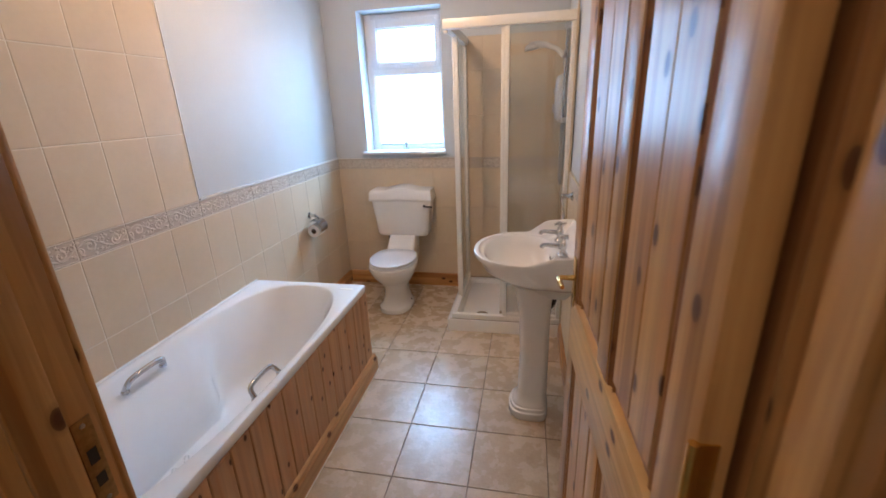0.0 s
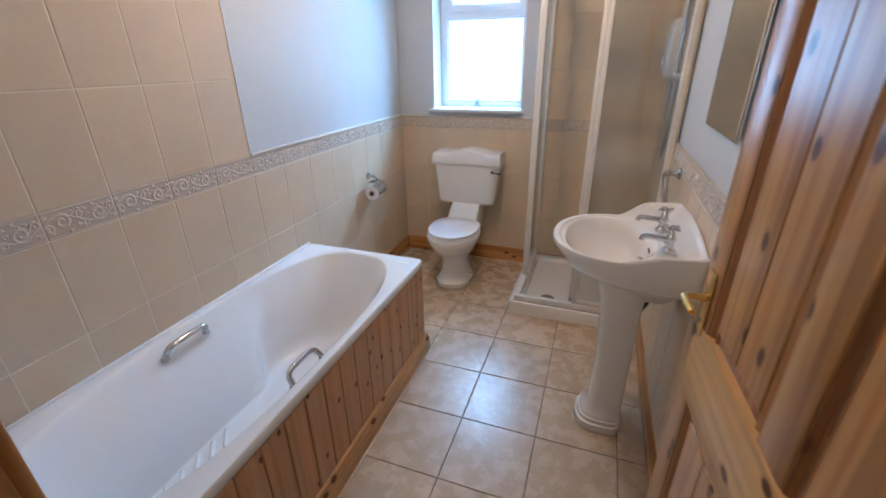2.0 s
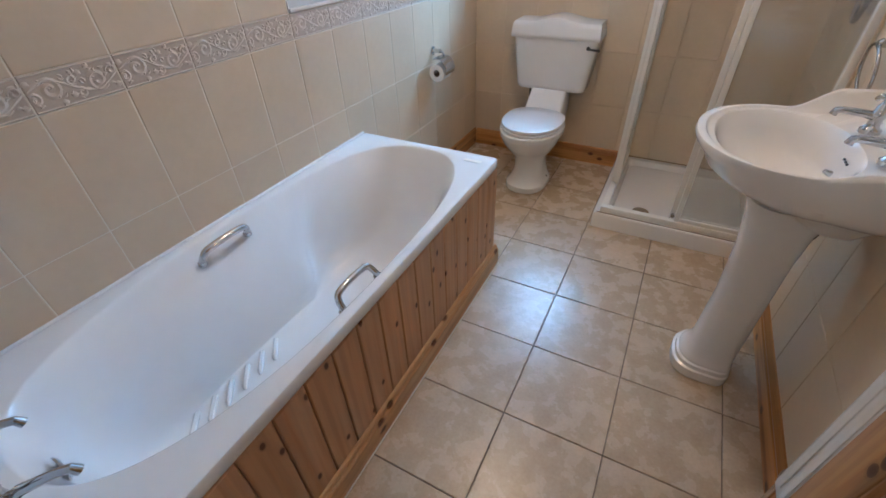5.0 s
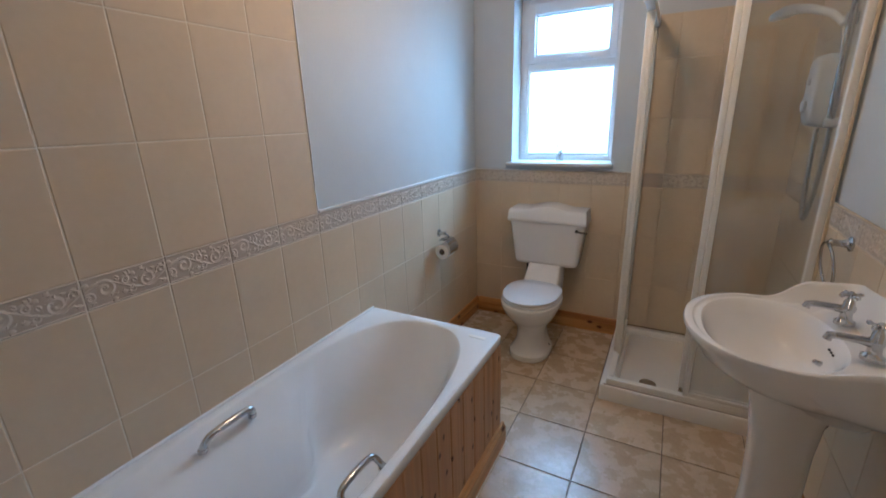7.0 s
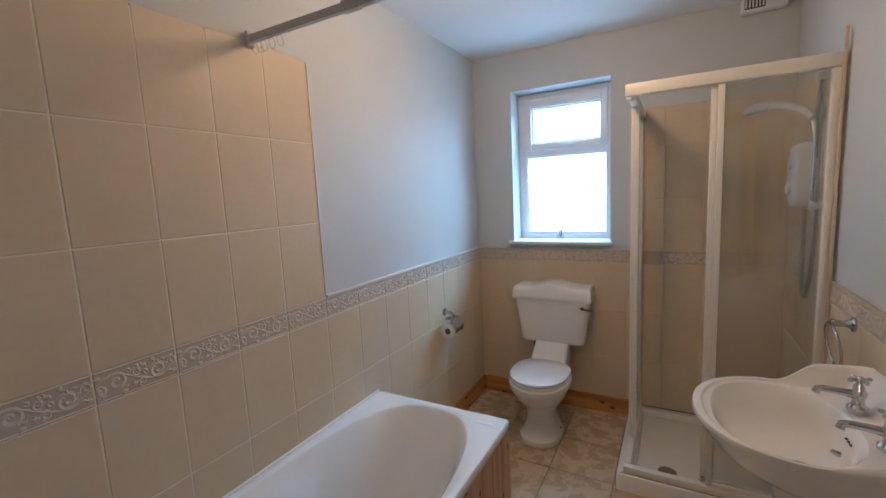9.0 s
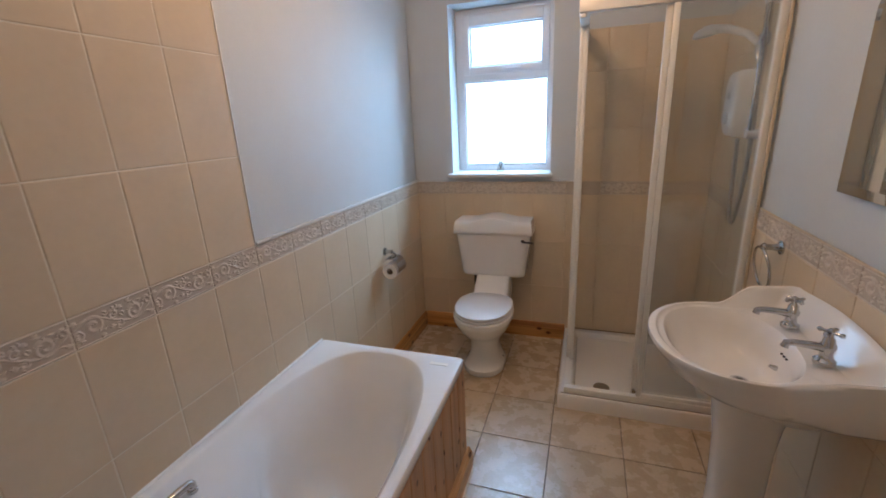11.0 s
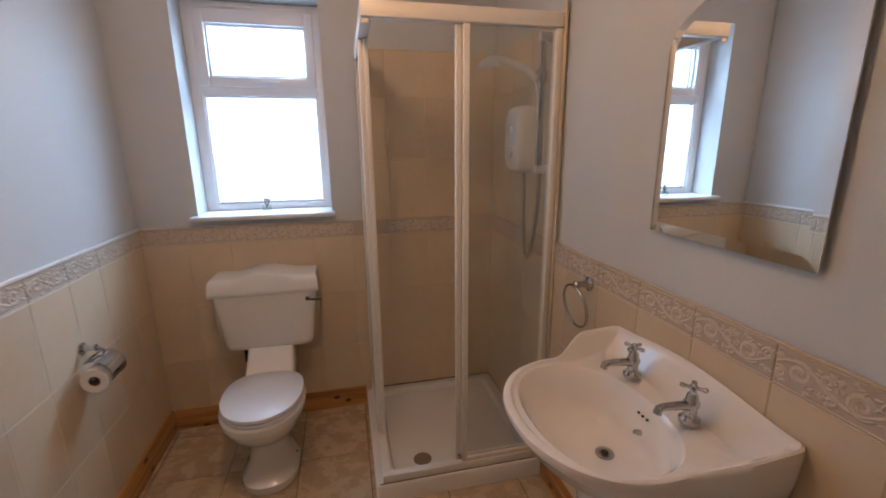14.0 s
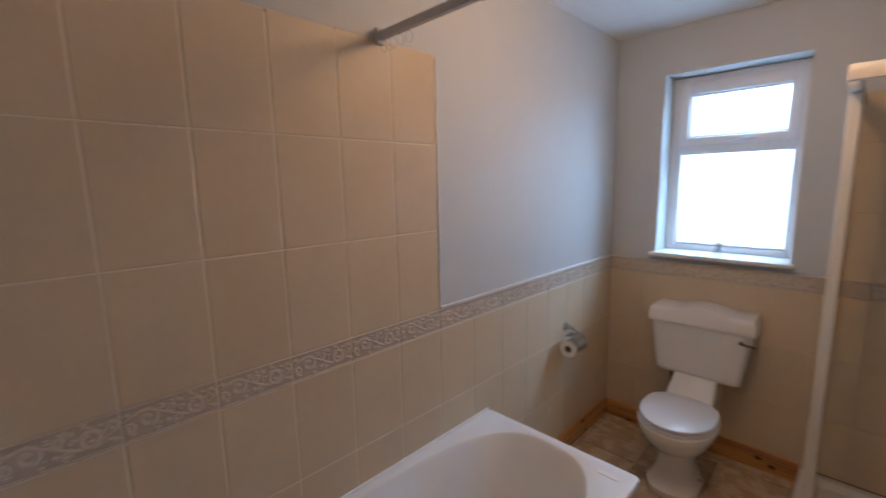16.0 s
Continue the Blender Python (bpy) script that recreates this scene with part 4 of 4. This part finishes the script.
ry, rz = 2.785, 0.795
ya, rx, rc = 2.700, 0.066, 0.708
holder = thing("toilet_roll_holder", "chrome toilet roll holder with hinged cover", "toilet roll holder")
part("wall_rose", lathe([(0.024, 0), (0.024, 0.006), (0.014, 0.012), (0.011, 0.03), (0.013, 0.050)], (0, ry, rz), (1, 0, 0), 18), CHROME, holder)
part("arm", tube([(0.046, ry, rz), (0.066, ry, rz - 0.006), (0.068, ry + 0.015, rz - 0.03), (rx, ry + 0.024, rc), (rx, ya - 0.004, rc)], 0.0055, 10), CHROME, holder)
cover = [(rx + 0.058 * math.cos(a), rc + 0.004 + 0.060 * math.sin(a)) for a in (radians(115) - radians(140) * k / 14 for k in range(15))]
cover += [(rx + 0.0555 * math.cos(a), rc + 0.004 + 0.0575 * math.sin(a)) for a in (radians(-25) + radians(140) * k / 14 for k in range(15))]
part("cover", prism(cover, 1, ya + 0.008, ya + 0.118), CHROME, holder, smooth=False)
part("hinge_bar", tube([(rx - 0.022, ya + 0.010, rc + 0.060), (rx - 0.022, ya + 0.116, rc + 0.060)], 0.005, 8), CHROME, holder)
roll = thing("toilet_roll", "part-used white toilet roll on its holder", "toilet roll")
prof = [(0.020, 0.0), (0.046, 0.0), (0.047, 0.004), (0.047, 0.098), (0.046, 0.102), (0.020, 0.102), (0.020, 0.0)]
rings = [[(rx + r * math.cos(a), ya + h, rc - 0.012 + r * math.sin(a)) for a in (2 * math.pi * k / 32 for k in range(32))] for r, h in prof]
part("paper", loft(rings, None, False, False), PAPER, roll)
part("core", loft([[(rx + r * math.cos(a), ya + 0.0015 + h, rc - 0.012 + r * math.sin(a)) for a in (2 * math.pi * k / 24 for k in range(24))] for r, h in ((0.0195, 0), (0.0195, 0.099), (0.0180, 0.099), (0.0180, 0), (0.0195, 0))], None, False, False), CARD, roll)

curtain = thing("shower_curtain_rail", "bent grey plastic shower curtain rail over the bath", "curtain rail")
zr, yr = 2.118, 1.494
path = [(0.004, yr, zr), (0.45, yr, zr), (0.60, yr, zr), (0.68, yr - 0.02, zr), (0.72, yr - 0.10, zr), (0.72, yr - 0.25, zr), (0.72, SOUTH + 0.002, zr)]
bm = tube(path, 0.012, 4, smooth_steps=3)
for v in bm.verts:
    v.co.z = zr + (v.co.z - zr) * 1.45
part("rail", bm, RAIL_GREY, curtain)
part("wall_flange", box(0.0005, 0.016, yr - 0.016, yr + 0.016, zr - 0.026, zr + 0.026, 0.004), RAIL_GREY, curtain)
part("joiner", box(0.430, 0.500, yr - 0.012, yr + 0.012, zr - 0.016, zr + 0.016, 0.003), RAIL_GREY, curtain)
part("wall_flange", box(0.704, 0.736, SOUTH + 0.0005, SOUTH + 0.014, zr - 0.026, zr + 0.026, 0.004), RAIL_GREY, curtain)
for x in (0.03, 0.055, 0.075, 0.115, 0.155):
    part("curtain_ring", tube([(x, yr + 0.013 * math.sin(a), zr - 0.034 + 0.018 * math.cos(a)) for a in (2 * math.pi * k / 16 for k in range(17))], 0.0017, 6), VIAL_GLASS, curtain)

fan = thing("extractor_fan", "white plastic extractor fan near the ceiling", "extractor fan")
part("housing", box(1.600, 1.800, NORTH - 0.050, NORTH + 0.008, 2.440, TOP - 0.004, 0.008), UPVC, fan)
grille = part("grille", box(1.615, 1.705, NORTH - 0.054, NORTH - 0.0505, 2.452, TOP - 0.012, 0.001), DARK, fan)
for k in range(6):
    part("slat", box(1.618 + k * 0.0148, 1.625 + k * 0.0148, NORTH - 0.058, NORTH - 0.0545, 2.456, TOP - 0.016), UPVC, grille)

rad = thing("radiator", "white enamelled panel radiator behind the door", "radiator")
rx0, ra, rb, rza, rzb = 1.794, 0.62, 1.352, 0.17, 0.69
part("front_panel", box(rx0, rx0 + 0.014, ra, rb - 0.003, rza, rzb, 0.004), RADIATOR, rad)
for k in range(20):
    y = ra + 0.03 + k * 0.035
    part("rib", box(rx0 - 0.003, rx0 + 0.001, y, y + 0.02, rza + 0.03, rzb - 0.03, 0.002, 1), RADIATOR, rad)
side = part("end_cover", box(rx0 + 0.001, EAST - 0.008, rb - 0.0025, rb, rza + 0.01, rzb, 0.001), RADIATOR, rad)
for k in range(3):
    x = rx0 + 0.010 + k * 0.012
    part("end_rib", box(x, x + 0.004, rb, rb + 0.003, rza + 0.015, rzb - 0.01, 0.001, 1), RADIATOR, side)
part("top_grille", box(rx0 + 0.002, EAST - 0.008, ra, rb - 0.003, rzb - 0.012, rzb + 0.002, 0.002), RADIATOR, rad)
part("bracket", box(EAST - 0.008, EAST + 0.006, 0.95, 1.0, 0.3, 0.6), STEEL, rad)
valve = part("valve", lathe([(0.010, 0), (0.011, 0.02), (0.015, 0.026), (0.015, 0.05), (0.010, 0.056)], (rx0 + 0.022, rb + 0.012, 0.150), (0, 0, 1), 14), CHROME, rad)
part("pipe", tube([(rx0 + 0.022, rb + 0.012, 0.0), (rx0 + 0.022, rb + 0.012, 0.155)], 0.0075, 10), CHROME, valve)
part("union", tube([(rx0 + 0.022, rb + 0.012, 0.185), (rx0 + 0.022, rb - 0.010, 0.185)], 0.009, 10), CHROME, valve)

vial = thing("reed_diffuser", "small glass reed diffuser on the window sill", "diffuser")
vx, vy, vz = 0.598, 3.46, 1.1955
part("bottle", lathe([(0.020, 0), (0.024, 0.004), (0.024, 0.035), (0.010, 0.046), (0.009, 0.058), (0.011, 0.062)], (vx, vy, vz), (0, 0, 1), 20), VIAL_GLASS, vial)
part("stopper", lathe([(0.0095, 0), (0.0095, 0.014)], (vx, vy, vz + 0.060), (0, 0, 1), 14), STEEL, vial)
for dx, dy in ((-0.038, 0.0), (0.072, 0.01), (0.045, -0.01)):
    part("reed", tube([(vx, vy, vz + 0.02), (vx + dx, vy + dy, vz + 0.205)], 0.0024, 6), REED, vial)

lamp = thing("ceiling_light", "round white ceiling light with opal shade", "ceiling light")
part("base", lathe([(0.11, 0), (0.11, -0.018), (0.10, -0.024)], (0.84, 2.02, TOP - 0.0005), (0, 0, 1), 32), UPVC, lamp)
shade = part("shade", loft([[(0.84 + r * math.cos(a), 2.02 + r * math.sin(a), z) for a in (2 * math.pi * k / 32 for k in range(32))] for r, z in ((0.104, TOP - 0.024), (0.118, TOP - 0.05), (0.11, TOP - 0.07))], None, False, False), UPVC, lamp)

# ---- tiles ----


def tile_mesh(name, wide, high, mat, deep=0.008, edge=0.0022):
    """Pressed tile lying in its own xy plane, face up, with eased edges."""
    w, h = wide / 2, high / 2
    low = [(-w, -h, 0), (w, -h, 0), (w, h, 0), (-w, h, 0)]
    mid = [(x, y, deep - edge * 0.6) for x, y, _ in low]
    top = [(x - math.copysign(edge, x), y - math.copysign(edge, y), deep) for x, y, _ in low]
    return mesh_of(loft([low, mid, top], None, False, True), name, mat, False)


meshes = {}


def lay(name, wide, high, mat, m, parent, deep=0.008, edge=0.0022):
    key = (name, round(wide, 3), round(high, 3))
    if key not in meshes:
        meshes[key] = tile_mesh(name, wide, high, mat, deep, edge)
    ob = new(name, meshes[key])
    ob.parent, ob.matrix_basis = parent, m
    return ob


def turn_to(normal, right):
    """Axes of a tile face: right along the wall, up = z."""
    r, nrm = Vector(right), Vector(normal)
    up = nrm.cross(r)
    return Matrix((r, up, nrm)).transposed().to_4x4()


def relief_mesh():
    """Raised acanthus scroll for one border piece, 0.205 wide."""
    bm = bmesh.new()

    def ribbon(points, widths, lift):
        prev = None
        for i, p in enumerate(points):
            a, b = Vector(points[max(i - 1, 0)]), Vector(points[min(i + 1, len(points) - 1)])
            d = (b - a).normalized()
            s = Vector((-d.y, d.x)) * widths[i]
            q = Vector(p)
            row = [bm.verts.new((q.x - s.x, q.y - s.y, 0)), bm.verts.new((q.x, q.y, lift)), bm.verts.new((q.x + s.x, q.y + s.y, 0))]
            if prev:
                bm.faces.new((prev[0], row[0], row[1], prev[1]))
                bm.faces.new((prev[1], row[1], row[2], prev[2]))
            prev = row
    def spiral(cx, cy, r0, r1, a0, turns, w):
        m = 16
        pts = [(cx + (r0 + (r1 - r0) * k / m) * math.cos(a0 + turns * 2 * math.pi * k / m), cy + (r0 + (r1 - r0) * k / m) * math.sin(a0 + turns * 2 * math.pi * k / m)) for k in range(m + 1)]
        ribbon(pts, [1.45 * w * (0.5 + 0.8 * math.sin(math.pi * (0.15 + 0.8 * k / m))) for k in range(m + 1)], 0.0028)
    spiral(-0.092, -0.012, 0.003, 0.013, 1.0, 1.2, 0.003)
    spiral(-0.005, 0.012, 0.003, 0.013, 4.0, 1.2, 0.003)
    spiral(0.088, 0.012, 0.003, 0.013, 2.0, 1.2, 0.003)
    spiral(0.005, -0.020, 0.003, 0.011, 0.5, 1.2, 0.003)
    spiral(-0.055, 0.002, 0.006, 0.025, 0.3, 1.35, 0.0042)
    spiral(0.050, -0.002, 0.006, 0.025, 3.4, 1.35, 0.0042)
    ribbon([(-0.10 + 0.2 * k / 20, 0.022 * math.sin(2 * math.pi * k / 20 + 0.4)) for k in range(21)], [0.003 + 0.0025 * abs(math.sin(k * 0.9)) for k in range(21)], 0.0026)
    for x, y, a in ((-0.088, 0.020, 2.2), (-0.020, -0.018, -0.9), (-0.004, 0.020, 0.9), (0.020, 0.018, 1.9), (0.085, -0.020, -1.0), (0.090, 0.016, 1.2), (-0.09, -0.016, -2.2), (0.002, -0.024, -2.2), (0.03, 0.03, 0.2), (-0.03, -0.031, 3.1)):
        pts = [(x + 0.018 * k / 5 * math.cos(a + 0.16 * k), y + 0.012 * k / 5 * math.sin(a + 0.16 * k)) for k in range(6)]
        ribbon(pts, [0.001, 0.0055, 0.0078, 0.0070, 0.004, 0.0005], 0.0026)
    rng = random.Random(4)
    for k in range(24):
        x, y, a = -0.096 + k * 0.0083, rng.uniform(-0.032, 0.032), rng.uniform(0, 6.28)
        pts = [(x + 0.013 * j / 4 * math.cos(a + 0.25 * j), y + 0.011 * j / 4 * math.sin(a + 0.25 * j)) for j in range(5)]
        ribbon([(max(-0.1, min(0.1, px)), py) for px, py in pts], [0.001, 0.0036, 0.0046, 0.003, 0.0005], 0.0022)
    for y in (-0.0395, 0.0395):
        ribbon([(-0.101, y), (0.101, y)], [0.0025, 0.0025], 0.002)
    for v in bm.verts:
        v.co.y = max(-0.041, min(0.041, v.co.y))
    me = mesh_of(bm, "relief", BORDER_RELIEF, True)
    return me


RELIEF = relief_mesh()
TW, TH, GAP = 0.2090, 0.3255, 0.003
B0, B1 = 1.050, 1.138


def tile_wall(parent, normal, right, origin, start, stop, anchor, full=None, floor_z=0.0):
    """Columns of tiles between start and stop along the wall; anchor is a joint. full: stretch tiled to 2.10 m."""
    axes = turn_to(normal, right)
    edges = sorted({start, stop} | {anchor + k * TW for k in range(-25, 25) if start + 0.012 < anchor + k * TW < stop - 0.012} | ({full[0]} if full else set()))
    r = Vector(right)
    for a, b in zip(edges, edges[1:]):
        mid, w = (a + b) / 2, b - a - GAP
        rows = [(B0 - TH * (k + 1), B0 - TH * k) for k in range(3)] + [(floor_z, B0 - TH * 3)]
        if full and full[0] < mid < full[1]:
            rows += [(B1 + TH * k - 0.002, B1 + TH * (k + 1) - 0.002) for k in range(3)]
        for lo, hi in rows:
            hi = min(hi, full[2]) if full else hi
            if hi - lo < 0.02:
                continue
            p = Vector(origin) + r * mid + Vector((0, 0, (lo + hi) / 2))
            lay("wall_tile", w, hi - lo - GAP, WALL_TILE, Matrix.Translation(p) @ axes, parent)
        p = Vector(origin) + r * mid + Vector((0, 0, (B0 + B1) / 2))
        bt = lay("border_tile", w, B1 - B0 - GAP, BORDER_TILE, Matrix.Translation(p) @ axes, parent, 0.0085)
        if w > 0.15:
            rl = new("relief", RELIEF)
            rl.parent, rl.matrix_basis = bt, pose(0, 0, 0.0087)


def grout_bed(name, x0, x1, y0, y1, z0, z1, parent):
    part(name, box(x0, x1, y0, y1, z0, z1), GROUT if parent is wall_west else WARM_GROUT, parent, smooth=False)


grout_bed("grout", -0.0105, -0.0014, SOUTH, NORTH, 0, B1 - 0.002, wall_west)
grout_bed("grout", -0.0104, -0.0014, SOUTH, 1.753, B1 - 0.0019, 2.103, wall_west)
grout_bed("grout", -0.002, EAST + 0.002, NORTH + 0.0025, NORTH + 0.0105, 0, B1 - 0.002, wall_north)
grout_bed("grout", 1.122, EAST + 0.002, NORTH + 0.0026, NORTH + 0.0105, B1 - 0.0019, 2.020, wall_north)
grout_bed("grout", EAST + 0.0025, EAST + 0.0105, SOUTH, NORTH, 0, B1 - 0.002, wall_east)
grout_bed("grout", EAST + 0.0026, EAST + 0.0105, 2.66, NORTH, B1 - 0.0019, 2.020, wall_east)
tile_wall(wall_west, (1, 0, 0), (0, 1, 0), (-0.008, 0, 0), SOUTH, NORTH, 1.751, (SOUTH, 1.751, 2.2))
tile_wall(wall_north, (0, -1, 0), (1, 0, 0), (0, NORTH + 0.008, 0), 0.0, EAST, 0.205, (1.122, EAST, 2.02))
tile_wall(wall_east, (-1, 0, 0), (0, -1, 0), (EAST + 0.008, 0, 0), -NORTH, -SOUTH, -2.075, (-NORTH, -2.660, 2.02))
# white trim along the top of the border
part("tile_trim", box(-0.004, 0.007, 1.757, NORTH - 0.001, B1 - 0.001, B1 + 0.012, 0.002), GLOSS, wall_west)
part("tile_trim", box(0.004, 1.10, NORTH - 0.004, NORTH + 0.004, B1 - 0.001, B1 + 0.005, 0.002), GLOSS, wall_north)
part("tile_trim", box(EAST - 0.004, EAST + 0.004, SOUTH, 2.60, B1 - 0.001, B1 + 0.005, 0.002), SEALANT, wall_east)
part("tile_trim", box(-0.004, 0.003, 1.7515, 1.756, B1 + 0.008, 2.103, 0.001), GLOSS, wall_west)

xs = sorted({0.0, EAST} | {1.052 + k * 0.338 for k in range(-4, 4) if 0.02 < 1.052 + k * 0.338 < EAST - 0.02})
ys = sorted({SOUTH - 0.03, NORTH} | {1.645 + k * 0.330 for k in range(-8, 8) if SOUTH < 1.645 + k * 0.330 < NORTH - 0.02})
for xa, xb in zip(xs, xs[1:]):
    for ya, yb in zip(ys, ys[1:]):
        lay("floor_tile", xb - xa - 0.004, yb - ya - 0.004, FLOOR_TILE, pose((xa + xb) / 2, (ya + yb) / 2, -0.008), floor, 0.008, 0.002)
